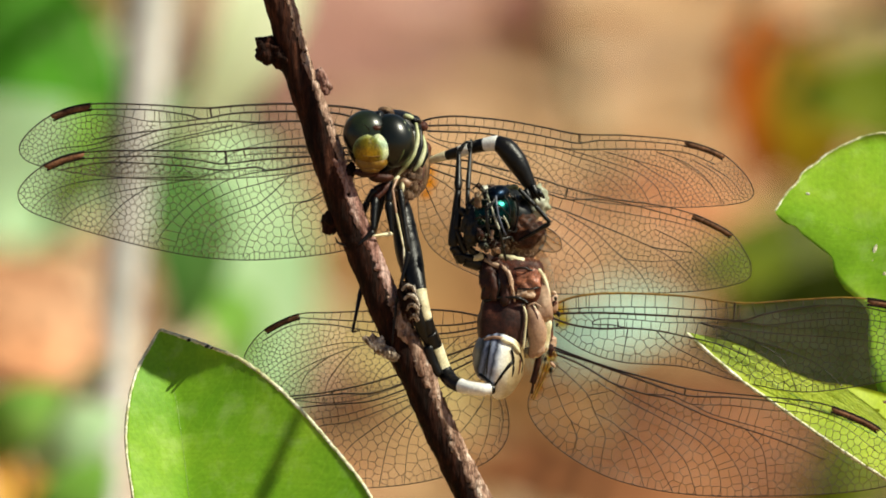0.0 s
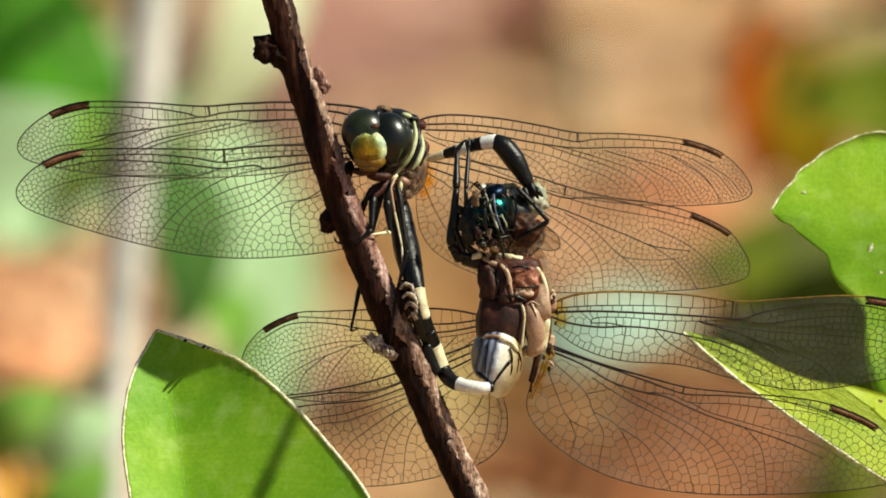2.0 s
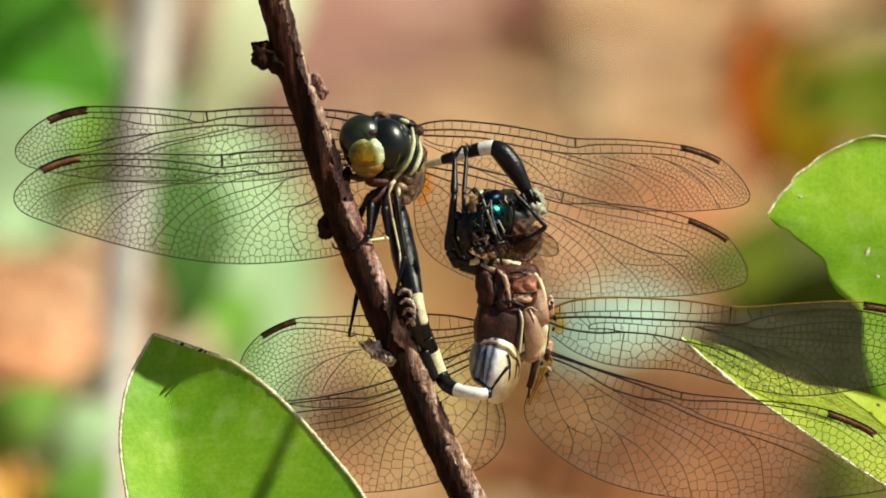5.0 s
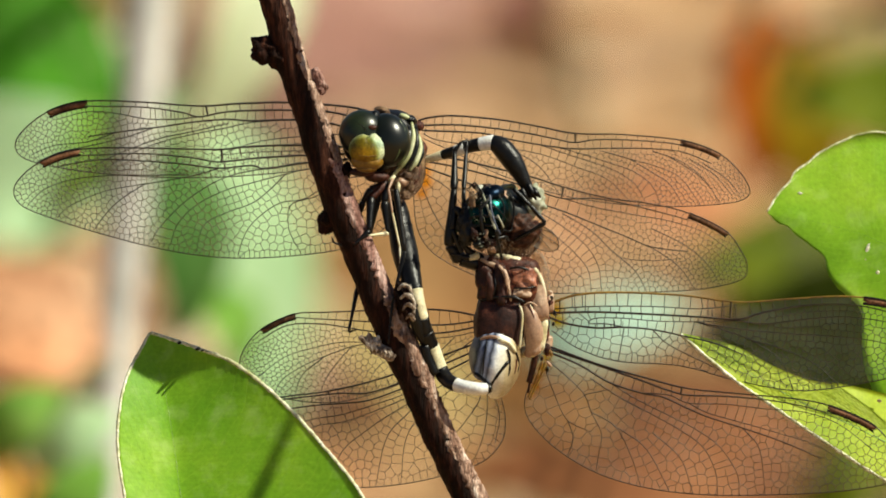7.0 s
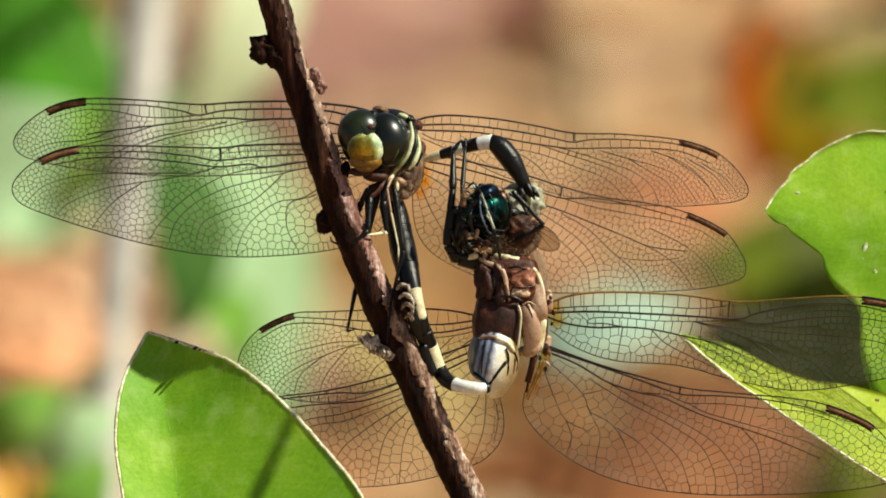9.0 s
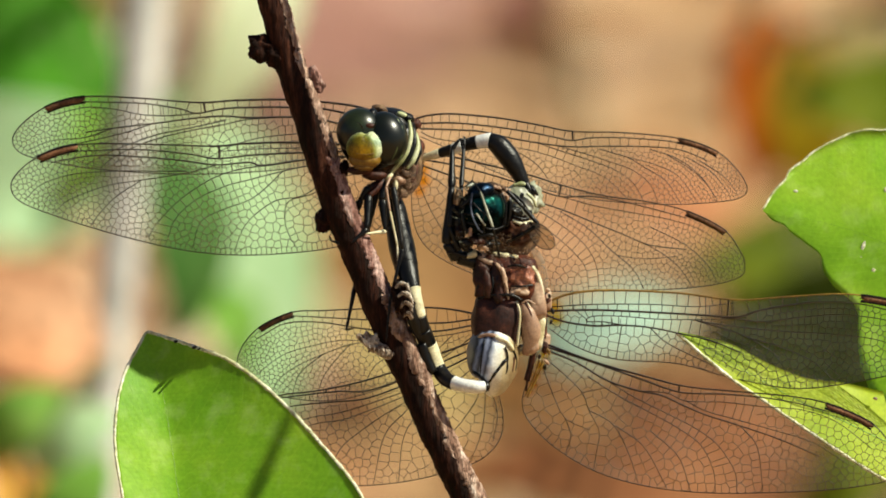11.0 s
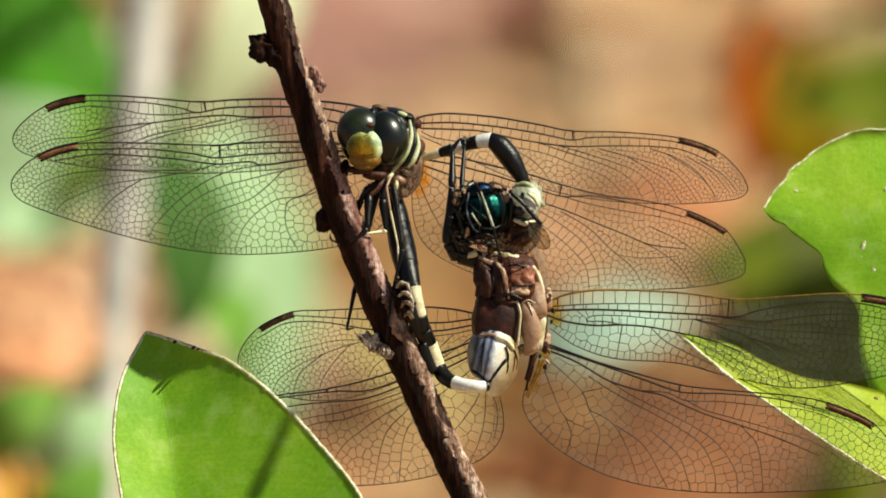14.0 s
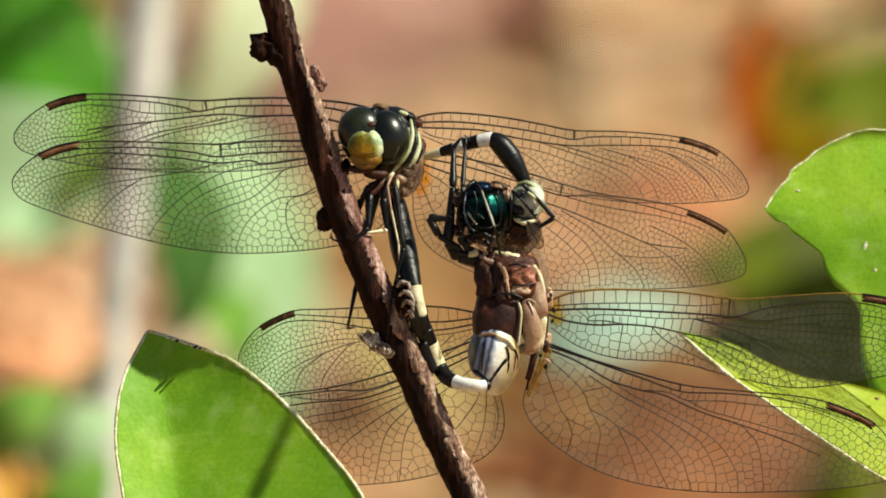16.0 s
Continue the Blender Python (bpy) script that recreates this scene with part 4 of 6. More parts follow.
def build_female():
    def soft_box(c, k=0.55):
        n = max(abs(c.x), abs(c.y), abs(c.z))
        return c * (k + (1 - k) / n) if n else c
    bm = bmesh.new()
    blob(bm, (898, 492, 12), (56, 46, 46), 4, 0.05, 900, 4, soft_box)
    thorax = part("thorax", bm, M_BROWN, female, "red-brown thorax with cream and rust plates")
    for at, rad, turn, m, rough in (
            ((880, 566, 4), (46, 52, 46), 4, M_UMBER, 0.05), ((924, 488, -18), (25, 20, 20), -8, M_RUST, 0.25), ((918, 512, -24), (20, 9, 18), 4, M_TAN, 0.3), ((882, 494, -30), (12, 40, 16), -4, M_UMBER, 0.3),             ((858, 490, -18), (20, 38, 20), 2, M_UMBER, 0.2), ((938, 590, -16), (15, 34, 12), -6, M_TAN, 0.1), ((948, 520, 0), (16, 46, 20), -10, M_TAN, 0.08),
            ((955, 585, 6), (9, 30, 14), 8, M_CREAM, 0.15), ((930, 618, 0), (14, 9, 12), 0, M_CREAM, 0.4), ((960, 574, 8), (7, 12, 9), 0, M_BLACK, 0.5), ((956, 592, 2), (6, 9, 8), 20, M_BLACK, 0.5), ((964, 612, 20), (6, 10, 8), 0, M_UMBER, 0.5),
            ((968, 530, 30), (8, 16, 12), 0, M_TAN, 0.3), ((966, 606, 30), (8, 18, 12), 0, M_TAN, 0.3), ((958, 560, 26), (10, 44, 14), 0, M_BROWN, 0.3)):
        bm = bmesh.new()
        blob(bm, at, rad, turn, rough, 1200, 4, soft_box)
        part("plate", bm, m, thorax)
    for rows_, m in (([(846, 454, -26, 3), (866, 463, -36, 4), (884, 470, -41, 3.5), (893, 488, -43, 4.5), (896, 508, -43, 3), (900, 528, -40, 2)], M_TAN), ([(926, 536, -30, 6), (934, 556, -30, 14), (940, 582, -27, 17), (938, 606, -22, 13), (928, 626, -16, 6)], M_TAN), ([(878, 466, -46, 2), (890, 480, -50, 3.5), (892, 500, -50, 2)], M_TAN), ([(858, 476, -38, 5), (864, 500, -44, 7), (862, 526, -40, 5)], M_UMBER)):
        bm = bmesh.new()
        tube(bm, rows_, 8, 14, 0.35 if rows_[1][3] < 10 else 0.08, flat=0.7, freq=1500, fine=0.1 if rows_[1][3] < 10 else 0.02)
        part("ridge", bm, m, thorax)
    for pts, r, m in (
            ([(928, 464, -22), (944, 474, -20), (955, 496, -15), (960, 522, -10)], 4.2, M_CREAM), ([(914, 532, -36), (920, 552, -40), (918, 584, -40), (915, 612, -34)], 2.0, M_CREAM),
            ([(882, 466, -42), (890, 486, -45), (897, 510, -43)], 2.6, M_TAN), ([(898, 470, -38), (916, 468, -40), (934, 474, -34)], 2.0, M_BLACK), ([(838, 474, -24), (846, 500, -32), (842, 520, -28)], 2.4, M_BLACK), ([(856, 472, -34), (860, 498, -39), (856, 520, -36)], 2.0, M_BLACK), ([(930, 532, -34), (940, 556, -38), (944, 590, -32)], 1.5, M_BROWN), ([(922, 536, -34), (934, 530, -34), (946, 536, -26)], 1.3, M_TAN), ([(956, 512, -6), (961, 536, -2), (958, 572, 0)], 3.0, M_CREAM), ([(846, 527, -30), (872, 521, -42), (905, 521, -44), (924, 530, -38)], 2.6, M_BLACK),
            ([(932, 532, -32), (946, 556, -28), (953, 582, -20), (944, 610, -18), (926, 626, -16)], 1.3, M_CREAM), ([(944, 622, 14), (941, 634, 16), (937, 655, 20), (932, 672, 22)], 5.5, M_UMBER), ([(935, 660, 20), (930, 690, 24)], 2.2, M_UMBER), ([(962, 634, 16), (953, 660, 17), (942, 684, 20), (933, 702, 22)], 1.7, M_VEIN_PALE), ([(955, 634, 15), (948, 656, 17), (938, 682, 20), (930, 698, 22)], 1.5, M_VEIN_PALE), ([(870, 478, -40), (872, 500, -44), (868, 518, -42)], 2.5, M_BLACK), ([(904, 505, -42), (926, 505, -42), (944, 502, -34)], 1.6, M_BLACK)):
        bm = bmesh.new()
        tube(bm, [(*p, r) for p in pts], 6, 8, 0.15, freq=1800)
        part("stripe", bm, m, thorax)
    rnd = random.Random(17)
    for y0, y1, x0 in ((512, 568, 968), (592, 648, 962)):
        for k in range(7):
            bm = bmesh.new()
            blob(bm, (x0 + rnd.uniform(-8, 10), y0 + (y1 - y0) * k / 6, rnd.uniform(-8, 26)), (rnd.uniform(2.5, 4.5), rnd.uniform(3, 6), rnd.uniform(3, 6)), rnd.uniform(-40, 40), 0.4, 2600)
            part("wing_joint", bm, (M_TAN, M_BLACK, M_UMBER, M_VEIN_PALE, M_BLACK)[k % 5], thorax)
    bm = bmesh.new()
    for k in range(160):
        p = S(rnd.uniform(846, 955), rnd.uniform(440, 480), rnd.uniform(-40, -10))
        spike(bm, p, p + Vector((rnd.uniform(-6, 6), -rnd.uniform(2, 8), rnd.uniform(-4, 8))) * U, 0.5)
    part("down", bm, M_TAN, thorax, "fine pale hairs", kind="stuff")
    # neck and head, held by the mate's claspers
    bm = bmesh.new()
    blob(bm, (906, 420, 22), (52, 40, 36), -30, 0.1, 900, 4)
    hd = part("head", bm, M_FUZZ, female, "brown head gripped by the mate, bent over its prey")
    for at, rad, turn, m in (((938, 350, 30), (24, 28, 20), 0, M_PALE_HEAD), ((908, 398, 4), (30, 26, 24), -24, M_CAP), ((932, 404, 8), (26, 16, 18), -30, M_UMBER), ((897, 452, -18), (24, 6, 9), 10, M_CREAM), ((920, 462, -16), (14, 8, 10), 30, M_CREAM), ((850, 452, -16), (20, 8, 10), 20, M_TAN), ((920, 412, -10), (32, 20, 16), -30, M_CAP)):
        bm = bmesh.new()
        blob(bm, at, rad, turn, 0.3, 1900, 4)
        part("head_plate", bm, m, hd)
    bm = bmesh.new()
    blob(bm, (890, 384, 22), (44, 48, 30), 10, 0, sub=4)
    part("eye", bm, M_EYE, hd, "dark compound eye")
    for pts in ([(846, 438, -24), (862, 430, -32), (880, 436, -30)], [(838, 424, -24), (856, 416, -36), (874, 420, -32)], [(850, 404, -26), (862, 412, -34), (878, 408, -30)]):
        bm = bmesh.new()
        tube(bm, [(*p, 4 - i) for i, p in enumerate(pts)], 5, 8, 0.2, freq=2000)
        part("mouthpart", bm, M_TAN, hd)
    # abdomen: swollen white base, sharp bend, then ringed stalk up to the mate
    bm = bmesh.new()
    tube(bm, [(876, 588, -4, 34), (874, 606, -8, 44), (872, 630, -12, 46), (872, 654, -14, 42), (868, 676, -12, 30), (856, 686, -10, 16)], 7, 28, 0.03, freq=1000)
    ab = part("abdomen", bm, M_BARREL, female, "swollen whitish abdomen base, ringed black and cream beyond")
    def on_base(x, y):
        """Depth of the swollen base's near side."""
        r = np.interp(y, [588, 606, 630, 654, 676, 686], [34, 44, 46, 42, 30, 16])
        c = np.interp(y, [588, 606, 630, 654, 676, 686], [876, 874, 872, 872, 868, 856])
        return -14.0 - math.sqrt(max(r * r - (x - c) ** 2, 9.0))
    for pts, r, m in (([(836, 656), (848, 663), (858, 674), (862, 690)], 3.6, M_BLACK), ([(862, 680), (874, 662), (886, 646), (896, 634)], 3.0, M_BLACK), ([(894, 612), (898, 626), (898, 640)], 1.8, M_BLACK), ([(898, 640), (896, 656), (884, 680)], 2.0, M_BLACK),
                      ([(910, 630), (907, 652), (896, 676)], 1.8, M_BROWN), ([(906, 610), (914, 640), (903, 676)], 1.6, M_BLACK), ([(858, 600), (852, 628), (850, 664)], 1.4, M_BLACK), ([(876, 594), (896, 602), (908, 618)], 4, M_CREAM), ([(846, 595), (862, 591), (882, 593)], 3, M_TAN)):
        bm = bmesh.new()
        fine_pts = smooth_line(pts, 3)
        tube(bm, [(x, y, on_base(x, y), r * (0.6 if i in (0, len(fine_pts) - 1) else 1)) for i, (x, y) in enumerate(fine_pts)], 3, 8, 0.2, freq=1600)
        part("stripe", bm, m, ab)
    bm = bmesh.new()
    blob(bm, (890, 644, -8), (18, 34, 28), -8, 0.05, 1500, 4)
    part("side_plate", bm, M_CREAM, ab)
    spine = [(864, 682, -46, 9), (840, 683, -52, 11.5), (814, 679, -42, 12), (792, 671, -24, 13), (775, 650, -6, 14), (759, 612, -14, 15.5), (743, 570, -36, 15), (736, 530, -48, 11.5), (726, 497, -38, 17), (714, 450, -6, 23), (705, 405, 24, 22), (699, 365, 34, 18), (695, 338, 34, 10)]
    line = smooth_line(spine, 10)
    for f0, f1, m in ((0.0, 0.025, M_BLACK), (0.02, 0.2, M_WHITE), (0.195, 0.335, M_BLACK), (0.33, 0.425, M_CREAM), (0.42, 0.48, M_BLACK), (0.475, 0.53, M_BLACK), (0.525, 0.635, M_CREAM), (0.63, 0.72, M_BLACK), (0.715, 0.85, M_BLACK), (0.845, 1.0, M_BLACK)):
        i0, i1 = int(f0 * (len(line) - 1)), int(f1 * (len(line) - 1))
        seg = line[i0:i1 + 1].copy()
        seg[0, 3] *= 0.93
        seg[-1, 3] *= 1.05
        bm = bmesh.new()
        tube(bm, seg, 2, 18, 0.03, freq=1200)
        part("segment", bm, m, ab)
    bm = bmesh.new()
    tube(bm, [(749, 606, -24, 6), (734, 572, -45, 11), (724, 534, -56, 9), (717, 500, -48, 11)], 6, 10)
    part("stripe", bm, M_BLACK, ab)
    bm = bmesh.new()
    tube(bm, [(747, 606, -28, 9), (754, 634, -22, 11), (766, 658, -20, 9)], 6, 10)
    part("stripe", bm, M_BLACK, ab)
    # legs: two long black ones hooked over the mate's abdomen, others about the prey
    dk = M_BLACK
    leg(female, [(846, 462, -10), (810, 454, -14), (790, 430, -28), (799, 330, -30), (800, 262, 0), (812, 246, 2), (830, 244, 8)], [14, 14, 10, 7, 4.5, 3, 1.5], [dk], 6, "long black leg hooked over the mate", seed=21)
    leg(female, [(856, 455, -16), (826, 440, -26), (816, 430, -36), (816, 330, -40), (821, 256, 2), (822, 240, 6)], [8, 7, 5, 4.5, 3.5, 1.5], [dk], 6, "long black leg hooked over the mate", seed=22)
    leg(female, [(884, 456, -60), (872, 400, -86), (850, 338, -80), (836, 318, -66), (822, 330, -60)], [2.8, 2.4, 2.1, 1.7, 1.1], [dk, M_PALE_HEAD, dk], 5, "thin pale-edged leg held over the prey", seed=23)
    MOVING["elbow_leg"] = leg(female, [(900, 336, -36), (930, 366, -42), (956, 396, -40), (930, 412, -34), (900, 428, -22)], [4, 4, 4.5, 4, 3], [dk], 3, "thin bent black leg", pivot=S(900, 380, -30), seed=24)
    MOVING["front_leg"] = leg(female, [(812, 442, -30), (796, 400, -34), (800, 364, -34), (829, 388, -38)], [6, 7, 8, 5], [dk], 4, "short dark bent leg", pivot=S(812, 442, -30), seed=25)
    leg(female, [(842, 446, -22), (826, 452, -28), (800, 444, -30), (790, 446, -32)], [8, 6, 3, 1.5], [M_CREAM, dk], 0, seed=26)
    # wings
    make_wing("forewing", female, [(966, 534), (1010, 518), (1080, 512), (1200, 517), (1302, 529), (1400, 523), (1500, 519), (1590, 533), (1650, 562), (1690, 606)],
              [(1676, 630), (1620, 650), (1527, 672), (1410, 686), (1300, 668), (1200, 642), (1090, 634), (1020, 612), (972, 580)], 0.444, (0.70, 0.79),
              34, (-3, 4), (17, 9), 15, ((976, 545, 16), (984, 562, 12)), thick=1.15, wide=2.0,
              veins=[[(966, 549), (1050, 547), (1150, 551), (1240, 556), (1302, 560), (1345, 548), (1400, 538), (1450, 533), (1520, 536), (1590, 552)], [(966, 556), (1000, 568), (1050, 575), (1100, 574), (1150, 578), (1200, 588), (1260, 602), (1310, 622)],
                     [(966, 542), (1050, 537), (1150, 537), (1235, 541), (1302, 534)], [(1100, 574), (1070, 568), (1038, 567), (1050, 558), (1100, 558), (1160, 563), (1225, 564), (1302, 562)], [(1225, 564), (1270, 572), (1330, 580), (1400, 586), (1470, 590), (1560, 602), (1640, 640)],
                     [(1232, 566), (1275, 578), (1325, 597), (1375, 630), (1400, 684)], [(1302, 562), (1350, 568), (1420, 560), (1500, 556), (1590, 572), (1660, 620)], [(1100, 576), (1095, 605), (1090, 632)], [(1150, 578), (1180, 605), (1250, 640), (1300, 665)], [(1325, 597), (1380, 612), (1440, 640), (1480, 676)]],
              ladders=[(-1, 2, 20), (2, 0, 20), (0, 3, 16), (0, 4, 18), (3, 1, 16), (-1, 0, 22)], label="clear netted wing with a dark tip mark", pale=0.8)
    make_wing("hindwing", female, [(958, 604), (1050, 638), (1140, 664), (1212, 682), (1300, 691), (1400, 700), (1462, 712), (1540, 746), (1580, 790), (1596, 822)],
              [(1580, 846), (1500, 862), (1400, 869), (1260, 871), (1150, 860), (1060, 835), (990, 796), (942, 752), (924, 714), (934, 670), (952, 622)], 0.333, (0.667, 0.778),
              22, (-4, 4), (21, 9.5), 16, ((964, 628, 9), (956, 646, 9), (950, 662, 8), (944, 678, 7), (937, 694, 6)), thick=1.06,
              veins=[[(960, 610), (1050, 640), (1130, 668), (1180, 686), (1214, 694), (1280, 696), (1350, 702), (1410, 712), (1462, 726)], [(962, 616), (1020, 640), (1075, 672), (1130, 690), (1170, 698), (1210, 716), (1250, 733), (1310, 752), (1380, 776), (1450, 806)],
                     [(1130, 690), (1180, 694), (1215, 708), (1280, 710), (1350, 718), (1420, 724), (1480, 745), (1540, 790)], [(1075, 672), (1120, 700), (1180, 730), (1230, 756), (1270, 786), (1300, 832), (1304, 870)], [(1040, 664), (1090, 696), (1150, 728), (1200, 756), (1240, 786), (1262, 830), (1266, 870)],
                     [(1214, 708), (1250, 726), (1300, 740), (1370, 760), (1440, 782), (1500, 820)], [(962, 630), (1000, 662), (1030, 693), (1042, 724), (1060, 762), (1055, 800), (1050, 832)], [(1030, 693), (1075, 684)], [(958, 640), (976, 690), (1000, 738), (1045, 760)],
                     [(1042, 724), (1085, 750), (1112, 800), (1130, 856)], [(1090, 752), (1140, 790), (1180, 862)], [(1150, 760), (1200, 806), (1222, 868)], [(1310, 752), (1340, 790), (1350, 868)], [(1000, 738), (1010, 770), (1000, 802)]],
              ladders=[(-1, 0, 20), (0, 1, 17), (0, 2, 18), (3, 4, 16), (2, 5, 16)], label="clear netted wing with a dark tip mark and amber root")
    make_wing("forewing", female, [(850, 556), (790, 545), (720, 542), (640, 545), (570, 548), (518, 551), (462, 576), (432, 606), (420, 636)],
              [(424, 662), (450, 684), (520, 704), (600, 706), (690, 680), (770, 640), (846, 588)], 0.36, (0.625, 0.76),
              70, (4, 4), (13, 6.5), 17, thick=0.92,
              veins=[[(846, 562), (780, 570), (700, 568), (640, 564), (570, 560), (514, 557)], [(846, 572), (780, 584), (700, 586), (640, 580), (570, 569), (505, 571), (455, 598)], [(846, 580), (800, 590), (740, 596), (660, 601), (600, 601), (550, 611), (500, 627), (455, 660)],
                     [(700, 602), (630, 606), (575, 624), (530, 644), (495, 668), (480, 694)], [(800, 592), (770, 620), (730, 646), (690, 680)], [(720, 598), (690, 626), (660, 650), (640, 694)], [(620, 606), (590, 640), (570, 670), (560, 706)], [(846, 586), (812, 612), (790, 628)], [(570, 626), (530, 660), (516, 702)]],
              ladders=[(-1, 0, 17), (0, 1, 15)], label="clear netted wing with a dark tip mark")
    make_wing("hindwing", female, [(850, 598), (770, 628), (700, 655), (630, 676), (560, 690), (500, 697), (430, 712), (360, 738), (322, 770), (318, 800)],
              [(350, 826), (430, 846), (540, 858), (640, 858), (720, 850), (790, 834), (850, 812), (884, 776), (890, 735), (880, 690), (860, 630)], 0.42, (0.70, 0.82),
              62, (4, 4), (19, 9), 18, (), thick=0.95,
              veins=[[(846, 612), (785, 638), (720, 666), (650, 690), (600, 691), (540, 697), (480, 706), (400, 728)], [(846, 622), (785, 652), (720, 678), (650, 703), (600, 709), (540, 714), (480, 726), (400, 760)], [(720, 690), (650, 714), (600, 729), (530, 743), (440, 790)],
                     [(760, 678), (700, 706), (610, 740), (550, 751), (480, 790)], [(780, 676), (700, 720), (640, 760), (600, 796), (575, 858)], [(720, 724), (680, 770), (660, 858)], [(848, 640), (800, 680), (750, 720), (715, 770), (705, 852)], [(850, 650), (845, 700), (820, 740), (790, 780), (770, 840)], [(856, 660), (858, 720), (850, 770), (830, 820)], [(866, 680), (880, 730), (872, 780)]],
              ladders=[(-1, 0, 19), (0, 1, 15), (2, 3, 14)], label="clear netted wing with an amber root")


build_female()

# ---- the prey ----
PREY_AT = (868, 374, -28)
prey = thing("fly", S(*PREY_AT), "dark metallic blue-green bristly fly held as prey", "fly")


def build_prey():
    """The fly: a round metallic abdomen, the pale dusted thorax behind it, crumpled dark parts, bristles and one wing."""
    bm = bmesh.new()
    blob(bm, (872, 378, -4), (46, 42, 34), 0, 0.08, 900, 4)
    hd = part("body", bm, M_BLACK, prey, "dark crumpled body")
    bm = bmesh.new()
    blob(bm, (853, 376, -30), (43, 47, 40), 8, 0.05, 700, sub=5)
    belly = part("abdomen", bm, M_TEAL, prey, "glossy metallic blue-green abdomen")
    for y, r in ((346, 32), (362, 40), (380, 43.5), (396, 40)):
        bm = bmesh.new()
        tube(bm, [(853 + r * math.cos(a), y + 3 * math.sin(3 * a), -30 + r * 0.94 * math.sin(a), 2.4) for a in np.linspace(-3.3, -1.95, 8)], 4, 8, 0.3, freq=2500)
        part("ring", bm, M_BLACK, belly)
    bm = bmesh.new()
    blob(bm, (845, 337, -46), (25, 15, 20), -14, 0.06, 1200, 4)
    part("shoulder", bm, M_BLUE, hd, "dark metallic blue hump")
    bm = bmesh.new()
    blob(bm, (926, 357, -6), (32, 37, 25), 18, 0.05, 1200, 5)
    tx = part("thorax", bm, M_PALE_HEAD, prey, "pale dusted grey-green thorax with black marks")
    for pts, r, m in (([(902, 336, -26), (922, 354, -39), (946, 386, -28)], 2.6, M_BLACK), ([(908, 388, -30), (928, 395, -33), (950, 388, -22)], 4.2, M_CREAM), ([(906, 380, -32), (926, 386, -36), (948, 380, -26)], 2.6, M_BLACK),
                      ([(908, 400, -26), (930, 404, -26), (950, 396, -18)], 3.2, M_BLACK), ([(897, 330, -22), (903, 362, -33), (899, 402, -26)], 4.5, M_BLACK), ([(912, 326, -16), (932, 324, -20), (950, 338, -14)], 4.0, M_GREEN), ([(932, 340, -36), (944, 350, -34), (952, 364, -24)], 3.0, M_GREEN)):
        bm = bmesh.new()
        tube(bm, [(*p, r * (0.7 if k != 1 else 1)) for k, p in enumerate(pts)], 6, 8, 0.25, freq=2000)
        part("mark", bm, m, tx)
    for at, rad in (((914, 372, -28), (13, 9, 9)), ((936, 398, -18), (16, 8, 10)), ((922, 346, -38), (4, 7, 3)), ((940, 374, -32), (5, 4, 3))):
        bm = bmesh.new()
        blob(bm, at, rad, 20, 0.3, 2500)
        part("mark", bm, M_BLACK, tx)
    # crumpled plates and legs
    for at, rad, turn, m, rough in (((864, 329, -18), (28, 6, 20), 8, M_CAP, 0.45), ((888, 333, -16), (20, 7, 14), 26, M_FUZZ, 0.6), ((896, 344, -26), (8, 12, 8), 10, M_TAN, 0.7), ((880, 330, -30), (8, 4, 6), 20, M_TAN, 0.7), ((830, 326, -30), (9, 4, 7), -16, M_PALE_HEAD, 0.5), ((816, 394, -12), (12, 36, 20), 4, M_BLACK, 0.35), ((806, 346, -34), (6, 14, 8), 14, M_FUZZ, 0.7),
                                    ((807, 410, -38), (6, 12, 7), -6, M_UMBER, 0.6), ((822, 428, -34), (12, 9, 10), 0, M_BLACK, 0.4), ((838, 424, -44), (16, 7, 9), 12, M_UMBER, 0.5), ((864, 430, -36), (18, 7, 10), -6, M_BLACK, 0.5), ((852, 436, -40), (9, 4, 6), 20, M_TAN, 0.6), ((826, 408, -48), (5, 9, 5), 10, M_TAN, 0.6)):
        bm = bmesh.new()
        blob(bm, at, rad, turn, rough, 2000, 4)
        part("plate", bm, m, hd)
    for pts, r, m in (([(826, 340, -58), (822, 372, -66), (832, 400, -70), (842, 410, -68)], 1.6, M_STEEL), ([(830, 376, -72), (838, 388, -74), (846, 398, -72)], 1.5, M_PALE_HEAD), ([(816, 352, -46), (810, 380, -50), (818, 412, -50)], 3.2, M_BLACK), ([(830, 334, -50), (822, 350, -56), (806, 366, -50)], 3.0, M_BLACK), ([(836, 418, -62), (856, 414, -68), (872, 420, -62)], 2.4, M_BLACK),
                      ([(838, 332, -62), (846, 360, -73), (842, 392, -72), (850, 424, -60)], 1.4, M_BLACK), ([(880, 338, -58), (888, 366, -60), (884, 402, -56)], 1.8, M_BLACK), ([(824, 356, -66), (838, 372, -74), (860, 388, -74)], 1.2, M_BLACK), ([(846, 402, -70), (866, 404, -70), (884, 398, -60)], 1.6, M_BLACK)):
        bm = bmesh.new()
        tube(bm, [(*p, r) for p in pts], 5, 8, 0.2, freq=2200)
        part("leg", bm, m, hd)
    rnd = random.Random(31)
    for count, box, mat_, lab in ((170, (798, 846, 326, 440), M_BLACK, "stiff dark bristles"), (70, (798, 838, 330, 436), M_PALE_HEAD, "pale grey hairs"), (80, (840, 900, 412, 440), M_FUZZ, "brown down")):
        bm = bmesh.new()
        for k in range(count):
            p = S(rnd.uniform(*box[:2]), rnd.uniform(*box[2:]), rnd.uniform(-54, -34))
            spike(bm, p, p + Vector((rnd.uniform(-14, 8), rnd.uniform(-7, 3), rnd.uniform(-8, 12))) * U, 0.7)
